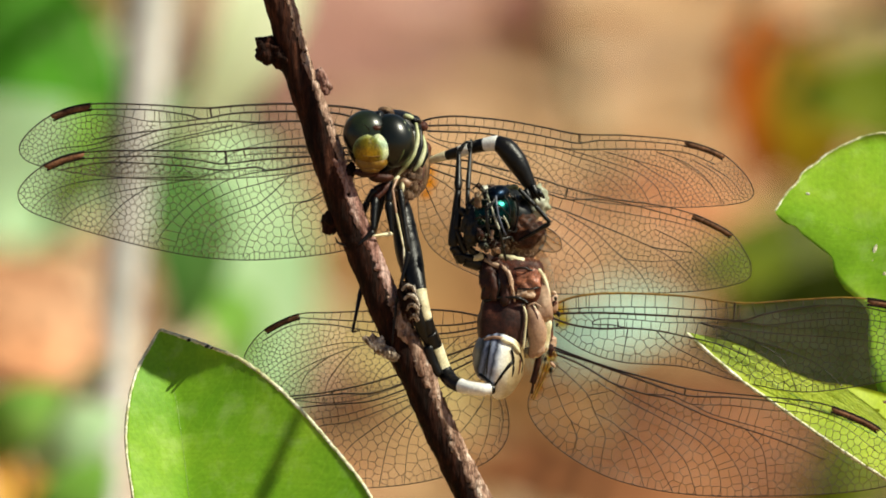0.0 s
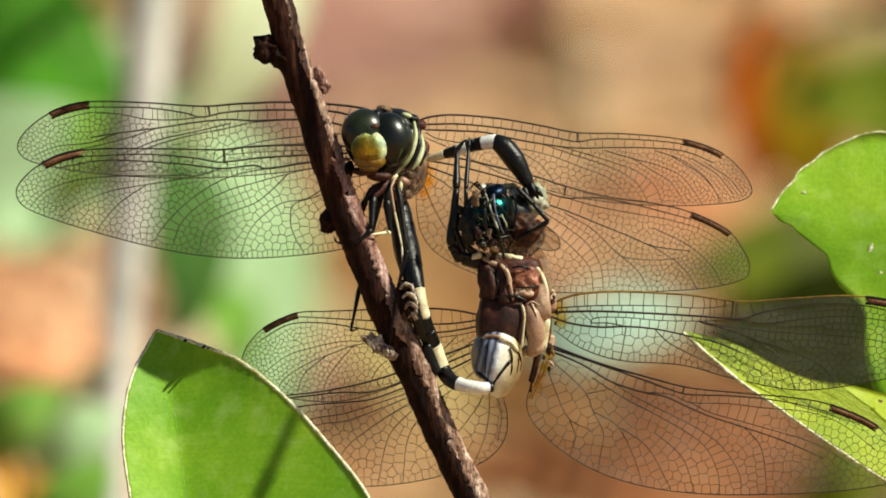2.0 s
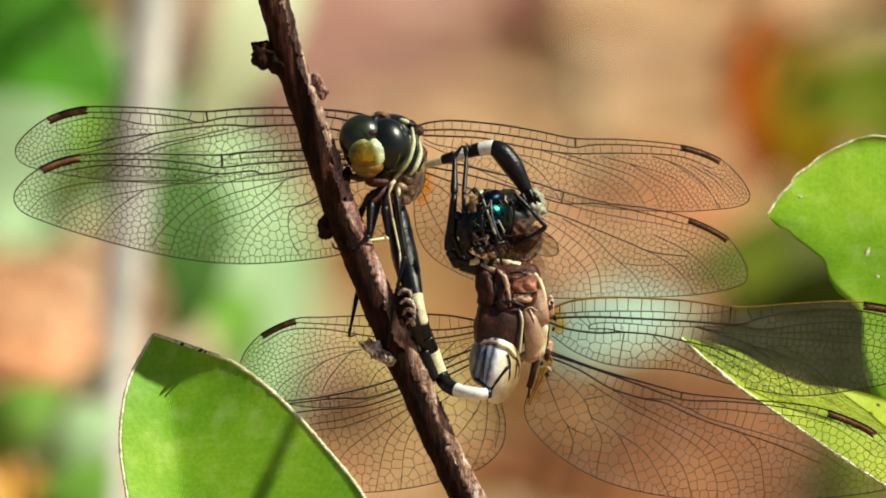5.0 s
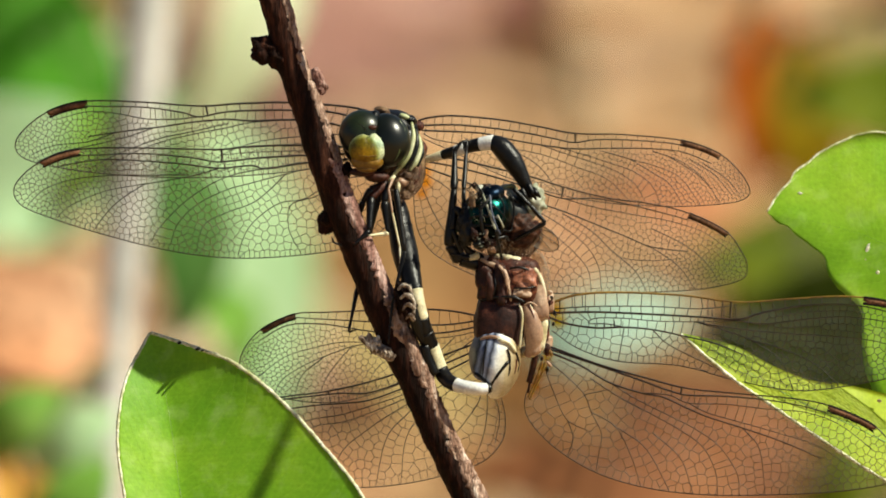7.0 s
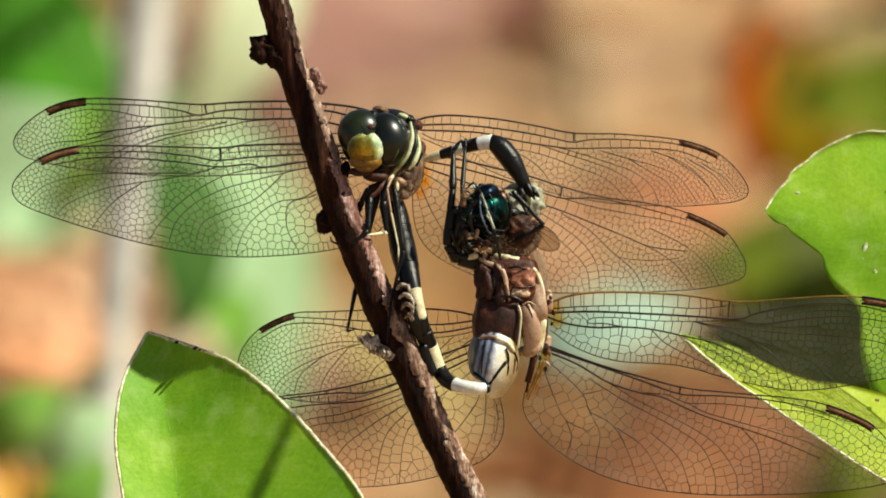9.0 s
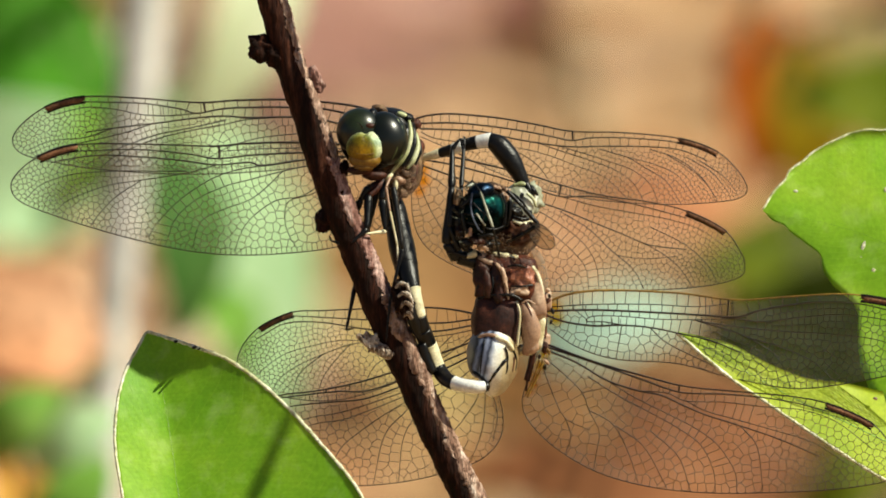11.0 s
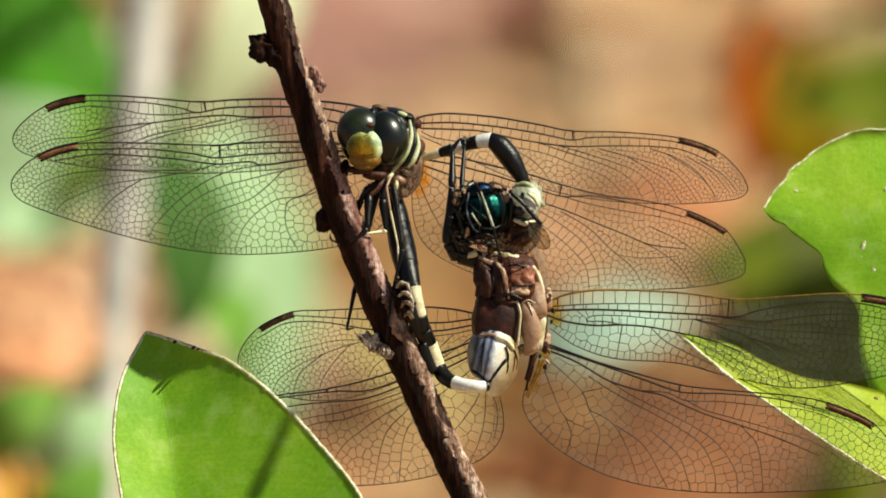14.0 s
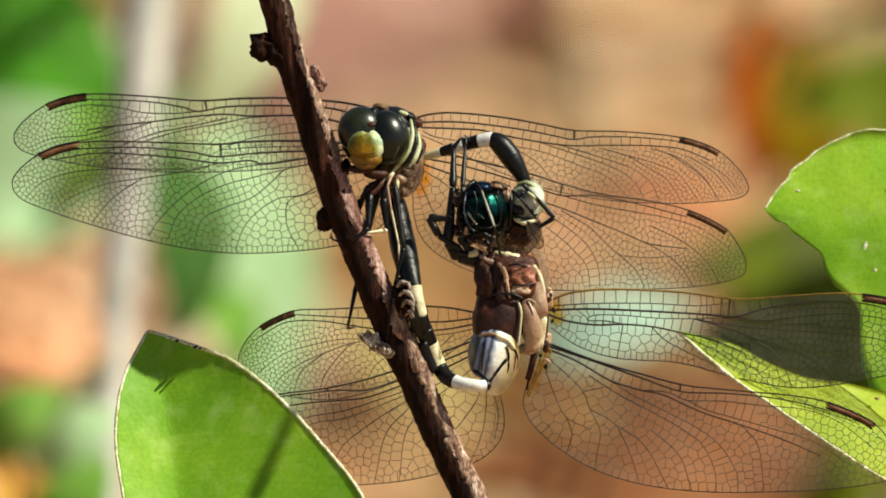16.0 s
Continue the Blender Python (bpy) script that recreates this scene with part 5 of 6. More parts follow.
        part("bristles", bm, mat_, hd, lab, kind="stuff")
    # its clear wing stands out sideways
    turn = pose(0, 0, 0, 0, 0, -50)
    piv = S(*PREY_AT)
    ring = smooth_line([(926, 392, 6), (956, 396, 2), (978, 412, 2), (983, 432, 4), (968, 440, 6), (944, 434, 8), (926, 412, 8), (926, 392, 6)], 5)[:-1]
    at = [turn @ (S(*p) - piv) + piv for p in ring]
    mid = sum(at, Vector()) / len(at)
    bm = bmesh.new()
    hub = bm.verts.new(mid)
    vs = [bm.verts.new(p) for p in at]
    for a, c in zip(vs, vs[1:] + vs[:1]):
        bm.faces.new((a, c, hub))
    wing = part("wing", bm, M_SMOKY, prey, "small smoky clear wing")
    bm = bmesh.new()
    tube(bm, [(*p, 0.8 * U) for p in at], 2, 6, raw=True)
    for k in (9, 14, 19):
        tube(bm, [(*at[0], 0.9 * U), (*((at[0] + at[k]) / 2 + Vector((0, -2 * U, 0))), 0.7 * U), (*at[k], 0.5 * U)], 4, 6, raw=True)
    part("wing_vein", bm, M_VEIN, wing)
    # thin brown lobe behind the female's neck
    ring = smooth_line([(936, 436, 16), (952, 440, 14), (964, 462, 14), (970, 492, 16), (966, 516, 18), (950, 500, 20), (938, 466, 20), (936, 436, 16)], 5)[:-1]
    bm = bmesh.new()
    hub = bm.verts.new(S(*(ring.mean(0) + np.array([0, 0, -5]))))
    vs = [bm.verts.new(S(*p)) for p in ring]
    for a, c in zip(vs, vs[1:] + vs[:1]):
        bm.faces.new((a, c, hub))
    part("lobe", bm, M_SMOKY, female, "thin translucent brown lobe")


build_prey()


# ---- leaves near the pair ----
def leaf_blade(name, parent, left, mid, right, d0, fold, tilt, material, wave=4.0, notch=0.0, label="", seed=1, steps=7, across=9, edge_r=(2.6, 2.6), rib_r=1.0):
    """A thick blade: left and right margins and midrib, root to tip, folded along the midrib. tilt: depth per 100 across and along."""
    L, C, R = smooth_line(left, steps), smooth_line(mid, steps), smooth_line(right, steps)
    n = len(C)
    bm = bmesh.new()
    uvl = bm.loops.layers.uv.new("UVMap")
    sheets = []
    for side in (0, 1):
        rows = []
        for i in range(n):
            s = i / (n - 1)
            row = []
            for j in range(-across, across + 1):
                t = j / across
                e = L[i] if t < 0 else R[i]
                x, y = C[i] + (e - C[i]) * abs(t)
                if notch and abs(j) == across:
                    x += notch * noise.noise(Vector((x * 0.035, y * 0.035, seed)))
                    y += notch * noise.noise(Vector((x * 0.035, y * 0.035, seed + 9.0)))
                curl = (fold[0] if t < 0 else fold[1]) * min(1.0, np.linalg.norm(e - C[i]) / 90)
                lift = fold[2] * max(0.0, (s - 0.72) / 0.28) ** 0.6 * abs(t) ** 2.5 if len(fold) > 2 and t > 0 else 0.0
                d = d0 + curl * abs(t) ** 1.2 + lift + tilt[0] * (x - C[n // 2][0]) / 100 + tilt[1] * (y - C[n // 2][1]) / 100
                d += wave * noise.noise(Vector((x * 0.008, y * 0.008, seed))) + 0.5 * math.sin(s * 40 - abs(t) * 5) * abs(t)
                row.append((bm.verts.new(S(x, y, d + 4.5 * side * (1 - abs(t) ** 6 * 0.7))), (s, 0.5 + 0.5 * t)))
            rows.append(row)
        sheets.append(rows)
    for side, rows in enumerate(sheets):
        for i in range(n - 1):
            for j in range(2 * across):
                q = [rows[i][j], rows[i][j + 1], rows[i + 1][j + 1], rows[i + 1][j]]
                if side:
                    q = q[::-1]
                f = bm.faces.new([v for v, _ in q])
                for lp, (_, uv) in zip(f.loops, q):
                    lp[uvl].uv = uv
    a, b = sheets
    for i in range(n - 1):
        for j in (0, 2 * across):
            bm.faces.new((a[i][j][0], a[i + 1][j][0], b[i + 1][j][0], b[i][j][0]))
    edge = [[r[0][0].co.copy() for r in a], [r[-1][0].co.copy() for r in a]]
    rib = [r[across][0].co.copy() for r in a]
    blade = part(name, bm, material, parent, label)
    for ln, er in zip(edge, edge_r):
        if er < 0.5:
            continue
        bm = bmesh.new()
        tube(bm, [(*(p + Vector((0, 0.7 * er * U, 0))), er * U) for p in ln[::2]], 8, 8, 0.35, freq=1500, raw=True)
        part("margin", bm, M_RIM, blade, "pale translucent leaf margin")
    bm = bmesh.new()
    tube(bm, [(*(p + Vector((0, 0.9 * rib_r * U, 0))), (2.2 - 1.5 * k / len(rib)) * rib_r * U) for k, p in enumerate(rib)][::2], 2, 6, raw=True)
    part("midrib", bm, M_RIB, blade)
    return blade


def on_blade(blade, x, y):
    """Depth of a blade's near side at a drawing point."""
    at = ORIGIN[blade.name]
    spots = [v.co + at for v in blade.data.vertices]
    want = S(x, y, 0)
    best = sorted(spots, key=lambda p: (p.x / (1 + p.y / DIST) - want.x) ** 2 + (p.z / (1 + p.y / DIST) - want.z) ** 2)[:2]
    return min(p.y for p in best) / U


left_sprig = thing("leaf", S(300, 750, -70), "bright green smooth oval leaf with a pale margin", "leaf", "shrub leaves")
leaf_blade("blade", left_sprig,
           [(420, 1330), (300, 1180), (240, 1020), (215, 890), (200, 790), (204, 715), (218, 660), (237, 622), (256, 588)],
           [(424, 1330), (385, 1180), (345, 1020), (315, 890), (302, 800), (288, 715), (274, 660), (264, 622), (257, 588)],
           [(430, 1330), (640, 1240), (700, 1060), (642, 890), (560, 782), (482, 700), (404, 640), (330, 611), (258, 588)],
           -60, (-46, -30), (-16, -34), M_LEAF, 2.0, label="bright green leaf blade, lighter on one side of the midrib", seed=3, across=16, edge_r=(2.8, 3.6), rib_r=0.45)
foot = of_world(-0.03, 0.0, 0.0)
bm = bmesh.new()
tube(bm, [(*S(424, 1322, -60), 0.0007), (*S(432, 1420, -58), 0.0008), (*S(450, 1560, -50), 0.0012), (-0.02, 0.0, -0.2, 0.0016), (*foot, 0.0024)], 8, 10, 0.1, raw=True)
part("stalk", bm, M_STEM, left_sprig)

for x, y, r, d in ((341, 863, 5, -72), (334, 866, 4, -72), (308, 605, 4, -34), (341, 615, 4.5, -48), (349, 618, 3, -50)):
    bm = bmesh.new()
    blob(bm, (x, y, d), (r, r * 0.6, 9), -20, 0.4, 3000)
    part("spot", bm, M_STIGMA_DARK, left_sprig, "small dark blemish")

# leaf added on the twig above the view to shade the oval leaf's tip
upper_leaf = leaf_blade("leaf", twig,
                        [(1120, -192), (1090, -260), (1040, -300), (980, -300), (920, -240), (880, -180), (850, -140)],
                        [(1120, -190), (1085, -185), (1040, -190), (985, -190), (930, -170), (890, -150), (850, -138)],
                        [(1120, -188), (1085, -112), (1052, -88), (1010, -92), (955, -105), (900, -118), (850, -136)],
                        -340, (0, 0), (0, 0), M_LEAF, 2.0, label="unseen green leaf added above on the twig to cast shade", seed=9)
bm = bmesh.new()
tube(bm, [(1116, -190, -340, 6), (1080, -340, -290, 7), (700, -330, -120, 9), (432, -160, -12, 11)], 8, 10, 0.1)
part("leaf_stalk", bm, M_STEM, upper_leaf)
# second leaf added above the view for the streak of shade lower down
side_leaf = leaf_blade("leaf", twig,
                       [(1475, -362), (1443, -318), (1406, -248), (1369, -182), (1330, -119), (1294, -50)],
                       [(1476, -361), (1446, -316), (1410, -246), (1374, -180), (1337, -116), (1298, -49)],
                       [(1477, -360), (1449, -314), (1414, -244), (1379, -178), (1344, -113), (1302, -48)],
                       -520, (0, 0), (0, 0), M_LEAF, 2.0, label="unseen narrow green leaf added above on the twig to cast shade", seed=10)
bm = bmesh.new()
tube(bm, [(1475, -362, -520, 5), (1420, -440, -470, 6), (1250, -420, -390, 7), (1080, -340, -290, 8)], 8, 10, 0.1)
part("leaf_stalk", bm, M_STEM, side_leaf)

right_sprig = thing("leaf", S(1450, 400, 60), "light green leaf with a torn wavy edge", "leaf", "shrub leaves")
right_blade = leaf_blade("blade", right_sprig,
           [(1810, 560), (1740, 640), (1660, 720), (1600, 728), (1556, 716), (1530, 668), (1519, 600), (1514, 545), (1487, 516), (1462, 491), (1451, 456), (1428, 433), (1398, 410), (1372, 390), (1351, 374)],
           [(1810, 530), (1770, 515), (1730, 500), (1690, 485), (1655, 470), (1620, 455), (1590, 440), (1560, 428), (1530, 415), (1500, 405), (1470, 397), (1445, 391), (1415, 385), (1383, 379), (1350, 372)],
           [(1810, 500), (1790, 430), (1760, 370), (1720, 310), (1680, 270), (1640, 245), (1600, 234), (1560, 228), (1520, 232), (1485, 242), (1450, 262), (1420, 284), (1392, 310), (1370, 338), (1349, 370)],
           175, (10, 10), (0, -36), M_LEAF_FRESH, 9.0, 5.0, label="light green leaf blade with a nibbled edge", seed=5, edge_r=(0.4, 2.2), rib_r=0.3)
foot = of_world(0.09, 0.04, 0.0)
bm = bmesh.new()
tube(bm, [(*S(1806, 500, 60), 0.0007), (*S(1850, 540, 62), 0.0008), (*S(1900, 760, 90), 0.0011), (*S(1930, 1100, 130), 0.0015), (0.075, 0.02, -0.25, 0.002), (*foot, 0.0026)], 8, 10, 0.1, raw=True)
part("stalk", bm, M_STEM, right_sprig)

bm = bmesh.new()
blob(bm, (1549, 705, 66), (4, 3, 3), 20, 0.4, 1500)
part("leaf_scar", bm, M_TAN, right_sprig, "small orange-brown withered spot")
for x, y, rx, ry in ((1527, 436, 3, 9), (1523, 458, 2.5, 5), (1545, 478, 3, 3), (1407, 338, 4, 2), (1566, 334, 3, 5)):
    bm = bmesh.new()
    blob(bm, (x, y, on_blade(right_blade, x, y) ), (rx, ry, 0.6), 10, 0.6, 1800)
    part("speck", bm, M_RIM, right_sprig, "small whitish speck")

low_sprig = thing("leaf", S(1400, 650, 130), "narrow yellow-green leaf with a thick pale margin", "leaf", "shrub leaves")
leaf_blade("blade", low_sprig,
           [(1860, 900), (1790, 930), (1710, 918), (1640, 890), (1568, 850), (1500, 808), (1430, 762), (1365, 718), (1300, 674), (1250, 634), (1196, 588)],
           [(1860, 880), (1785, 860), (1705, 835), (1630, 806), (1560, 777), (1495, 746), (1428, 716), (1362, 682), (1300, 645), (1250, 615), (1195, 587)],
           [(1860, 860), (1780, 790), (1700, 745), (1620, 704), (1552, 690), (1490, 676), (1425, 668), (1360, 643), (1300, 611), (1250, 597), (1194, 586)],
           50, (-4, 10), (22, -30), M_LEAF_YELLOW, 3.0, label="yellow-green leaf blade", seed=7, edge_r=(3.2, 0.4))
bm = bmesh.new()
foot = of_world(0.1, 0.06, 0.0)
tube(bm, [(*S(1852, 880, 60), 0.0007), (*S(1900, 960, 130), 0.0009), (*S(1940, 1150, 160), 0.0012), (0.085, 0.03, -0.25, 0.0018), (*foot, 0.0024)], 8, 10, 0.1, raw=True)
part("stalk", bm, M_STEM, low_sprig)


# ---- ground and background ----
M_SOIL = surface("red_soil", [(0.3, "704e2e"), (0.43, "a57e52"), (0.57, "c49e70"), (0.75, "dac29a")], 11, 160, 0.9, 0.8, 0.004, spec=0.1)
M_DRY = surface("dry_leaf", [(0.3, "885034"), (0.5, "bc8058"), (0.72, "d4a884")], 30, 500, 0.7, 0.4, 0.0004, spec=0.1)
M_DRY_RED = surface("dry_red_leaf", [(0.3, "a04410"), (0.5, "cc7024"), (0.72, "e4a050")], 30, 500, 0.6, 0.4, 0.0004, spec=0.1)
M_DRY_PALE = surface("bleached_leaf", [(0.3, "b08a68"), (0.5, "d6b692"), (0.72, "eadac0")], 30, 500, 0.7, 0.4, 0.0004, spec=0.1)
# sky sheen of sunlit far leaves is put into this pale mint
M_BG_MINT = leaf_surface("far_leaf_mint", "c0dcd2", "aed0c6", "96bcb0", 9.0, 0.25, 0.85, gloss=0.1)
# shade between the right-hand leaves, put into a dark leaf colour
M_BG_SHADE = leaf_surface("far_leaf_shade", "3a5412", "2c420a", "203206", 9.0, 0.2, 0.9, gloss=0.1)
M_BG_OLIVE = leaf_surface("far_leaf_olive", "76801a", "58680e", "3e4e08", 9.0, 0.3, 0.85, gloss=0.1)
M_BG_BROWN = surface("dead_leaf", [(0.3, "5e3a22"), (0.5, "845232"), (0.72, "a2724a")], 40, 500, 0.7, 0.4, 0.0004, spec=0.1)
M_BG_OCHRE = surface("ochre_leaf", [(0.3, "60401f"), (0.5, "825a32"), (0.72, "9c784e")], 30, 500, 0.7, 0.4, 0.0004, spec=0.1)
M_BG_RUST = surface("rust_leaf", [(0.3, "7a3604"), (0.5, "a65408"), (0.72, "bc7420")], 30, 500, 0.7, 0.4, 0.0004, spec=0.1)
M_BG_AMBER = surface("amber_leaf", [(0.3, "564600"), (0.5, "766200"), (0.72, "8c7a10")], 30, 500, 0.7, 0.4, 0.0004, spec=0.1)
M_BG_DEEP = leaf_surface("far_leaf_forest", "4c8a22", "387014", "28580c", 9.0, 0.2, 0.85, gloss=0.1)
M_BG_DULL = leaf_surface("far_leaf_dull", "4e7a3c", "3c662c", "2c5220", 9.0, 0.2, 0.85, gloss=0.1)
M_BG_DUN = leaf_surface("far_leaf_dun", "b8a878", "a08e62", "84744c", 9.0, 0.3, 0.85, gloss=0.1)
M_BG_MID = leaf_surface("far_leaf_mid", "8cb458", "6c9c40", "54842e", 9.0, 0.3, 0.85, gloss=0.1)
M_DRY_GOLD = surface("golden_leaf", [(0.3, "a86a1c"), (0.5, "cc9238"), (0.72, "e0b868")], 30, 500, 0.6, 0.4, 0.0004, spec=0.1)
M_DRY_PINK = surface("pink_dry_leaf", [(0.3, "84544a"), (0.5, "b48270"), (0.72, "cca496")], 30, 500, 0.7, 0.4, 0.0004, spec=0.1)
M_DRY_PEACH = surface("peach_leaf", [(0.3, "a87248"), (0.5, "d0a272"), (0.72, "e6c6a0")], 30, 500, 0.7, 0.4, 0.0004, spec=0.1)
# paleness of the far leaves in sun is put into the colour
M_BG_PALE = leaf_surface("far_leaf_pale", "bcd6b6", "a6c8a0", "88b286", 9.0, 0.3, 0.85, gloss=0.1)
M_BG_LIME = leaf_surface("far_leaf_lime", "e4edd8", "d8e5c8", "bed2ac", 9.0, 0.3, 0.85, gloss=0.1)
M_BG_STEM = surface("pale_stem", [(0.3, "bebeb6"), (0.6, "e0dfd8")], 60, 900, 0.7, 0.5, 0.0003)


def build_ground():
    bm = bmesh.new()
    xs = [-600, -60, -8, -3] + list(np.linspace(-1.2, 1.2, 25)) + [3, 8, 60, 600]
    ys = [-600, -60, -8, -2] + list(np.linspace(-0.4, 4.4, 41)) + [8, 20, 80, 600]
    grid = [[bm.verts.new((x, y, 0.012 * noise.noise(Vector((x * 5, y * 5, 0))) - 0.008 if abs(x) < 2 and -1 < y < 5 else -0.008)) for x in xs] for y in ys]
    for r0, r1 in zip(grid[:-1], grid[1:]):
        for i in range(len(xs) - 1):
            bm.faces.new((r0[i], r0[i + 1], r1[i + 1], r1[i]))
    me = bpy.data.meshes.new("ground")
    bm.to_mesh(me)
    bm.free()
    me.materials.append(M_SOIL)
    tagged(new("ground", me), "sunlit red-brown soil strewn with dry leaves", "ground", kind="structure")


build_ground()


def curled_leaf(bm, m, length, width, curl, cup=0.25, steps=6):
    rows = []
    for i in range(steps + 1):
        s = i / steps
        w = width * math.sin(math.pi * min(0.97, 0.04 + s * 0.94)) ** 0.8
        rows.append([bm.verts.new(m @ Vector((t * w * 0.5, s * length, curl * (s - 0.5) ** 2 * length + cup * abs(t) * w))) for t in (-1, -0.5, 0, 0.5, 1)])
    for a, b in zip(rows[:-1], rows[1:]):
        for j in range(4):
            bm.faces.new((a[j], a[j + 1], b[j + 1], b[j]))


def build_litter():
    rnd = random.Random(12)
    for mat_, count, seed, box in ((M_DRY, 420, 1, (-0.8, 0.8, 0.9, 3.6)), (M_DRY_RED, 60, 2, (-0.8, 0.8, 0.9, 3.6)), (M_DRY_PALE, 420, 3, (-0.9, 0.9, 2.32, 3.8)), (M_DRY_PALE, 200, 3, (-0.9, -0.03, 1.6, 2.32)), (M_DRY_PEACH, 110, 5, (-0.02, 0.12, 2.16, 2.66)), (M_DRY_PEACH, 90, 5, (-0.17, -0.08, 1.96, 2.28)), (M_DRY_PINK, 50, 6, (-0.055, 0.005, 2.36, 2.62))):
        bm = bmesh.new()
        for k in range(count):
            x, y = rnd.uniform(box[0], box[1]), rnd.uniform(box[2], box[3])
            flat = 0.25 if seed > 4 else 1.0
            z = (0.006, 0.006, 0.006, 0.006, 0.004, 0.005)[seed - 1]
            curled_leaf(bm, pose(x, y, z, flat * rnd.uniform(-18, 18), flat * rnd.uniform(-18, 18), rnd.uniform(0, 360)), (0.5 + 0.5 * flat) * rnd.uniform(0.04, 0.09), rnd.uniform(0.02, 0.045), flat * rnd.uniform(-0.6, 0.8), flat * 0.25)
        me = bpy.data.meshes.new("leaf_litter")
        bm.to_mesh(me)
        bm.free()
        me.materials.append(mat_)
        tagged(new("leaf_litter", me), ("dry orange-brown", "rust-red", "bleached pale", "dead dark brown", "curled peach-coloured", "faded pinkish-brown")[seed - 1] + " fallen leaves lying on the soil", "leaf litter", kind="stuff")


build_litter()


def far_leaf(parent, base, tip, wide, depth_m, material, bend=0.02, turn=0.0):
    """One broad leaf of a plant behind, from base to tip (drawing points), depth_m metres behind the stage."""
    d = depth_m / U
    a, b = S(base[0], base[1], d), S(tip[0], tip[1], d)
    way = (b - a)
    length = way.length
    way.normalize()
    face = Vector((0.44, -0.70, 0.56))
    out = face - way * way.dot(face)
    out.normalize()
    out = Matrix.Rotation(radians(turn), 3, way) @ out
    sd = way.cross(out)
    w = 1.15 * wide * U * (1 + depth_m / DIST)
    bm = bmesh.new()
    uvl = bm.loops.layers.uv.new("UVMap")
    rows = []
    for i in range(13):
        s = i / 12
        half = w * 0.5 * math.sin(math.pi * (0.03 + 0.95 * s ** 0.85)) ** 0.85
        rows.append([(bm.verts.new(a + way * length * s + sd * half * t + out * (bend * math.sin(math.pi * s) + 0.12 * half * abs(t))), (s, 0.5 + 0.5 * t)) for t in (-1, -0.6, -0.2, 0.2, 0.6, 1)])
    for r0, r1 in zip(rows[:-1], rows[1:]):
        for j in range(5):
            q = [r0[j], r0[j + 1], r1[j + 1], r1[j]]
            f = bm.faces.new([v for v, _ in q])
            for lp, (_, uv) in zip(f.loops, q):
                lp[uvl].uv = uv
    return part("leaf", bm, material, parent)


def far_plant(label, stem_pts, stem_mat, leaves, foot_xy):
    """A soft-focus plant: a stem from the ground through the given points, and its leaves with short stalks."""
    top = stem_pts[0]
    ob = thing("background_plant", S(top[0], top[1], top[2] / U), label, "plant")
    bm = bmesh.new()
    rows = [(*S(x, y, m / U), r * U * (1 + m / DIST)) for x, y, m, r in stem_pts]
    end = of_world(foot_xy[0], foot_xy[1], 0.0)
    rows.append((*((Vector(rows[-1][:3]) + end) * 0.5), rows[-1][3]))
    rows.append((*end, rows[-1][3] * 1.2))
    tube(bm, rows, 8, 14, 0.06, raw=True, freq=60)
    part("stem", bm, stem_mat, ob)
    for base, tip, wide, m, mat_, bend, turn in leaves:
        lf = far_leaf(ob, base, tip, wide, m, mat_, bend, turn)
        s0 = min((Vector(smooth_line(rows, 8)[i][:3]) for i in range(8 * (len(rows) - 1))), key=lambda p: (p - S(base[0], base[1], m / U)).length)
        bm = bmesh.new()
        e = S(base[0], base[1], m / U)
        tube(bm, [(*s0, 0.0012), (*((s0 + e) / 2), 0.001), (*e, 0.0009)], 4, 8, raw=True)
        part("leaf_stalk", bm, M_STEM, lf)
    return ob


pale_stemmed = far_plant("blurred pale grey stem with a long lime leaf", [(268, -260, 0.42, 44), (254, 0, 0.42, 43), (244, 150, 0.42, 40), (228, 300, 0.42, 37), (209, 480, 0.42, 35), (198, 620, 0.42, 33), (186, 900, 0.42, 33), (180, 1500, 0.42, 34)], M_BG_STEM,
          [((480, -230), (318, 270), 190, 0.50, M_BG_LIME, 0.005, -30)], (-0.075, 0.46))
far_plant("blurred shrub with dark and pale green leaves",
          [(360, -300, 0.62, 8), (330, 100, 0.62, 9), (300, 500, 0.62, 10), (280, 900, 0.62, 12), (270, 1500, 0.64, 13)], M_STEM,
          [((-150, 112), (225, 182), 300, 0.46, M_BG_DEEP, 0.01, 0),
           ((150, 130), (75, 390), 160, 0.50, M_BG_MID, 0.005, -30),
           ((220, -90), (110, 90), 100, 0.60, M_BG_DUN, 0.005, 0),
           ((272, 235), (325, 600), 160, 0.47, M_BG_DULL, 0.005, 0),
           ((330, 500), (425, 680), 120, 0.54, M_BG_MID, 0.005, 0),
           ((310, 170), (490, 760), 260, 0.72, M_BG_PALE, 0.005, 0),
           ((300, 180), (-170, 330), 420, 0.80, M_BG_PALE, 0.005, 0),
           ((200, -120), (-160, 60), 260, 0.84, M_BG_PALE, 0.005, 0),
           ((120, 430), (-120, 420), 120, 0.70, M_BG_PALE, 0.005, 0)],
          (-0.055, 0.7))
far_plant("blurred low plant with pale green leaves",
          [(1040, 640, 0.7, 8), (1000, 760, 0.72, 9), (960, 1000, 0.74, 10)], M_STEM,
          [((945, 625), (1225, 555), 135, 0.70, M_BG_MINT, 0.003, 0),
           ((1080, 765), (830, 690), 150, 0.66, M_BG_OCHRE, 0.003, 0),
           ((850, 720), (565, 560), 220, 0.88, M_BG_DUN, 0.003, 0),
           ((900, 580), (525, 458), 250, 0.80, M_BG_OCHRE, 0.003, 0)],
          (0.02, 0.8))
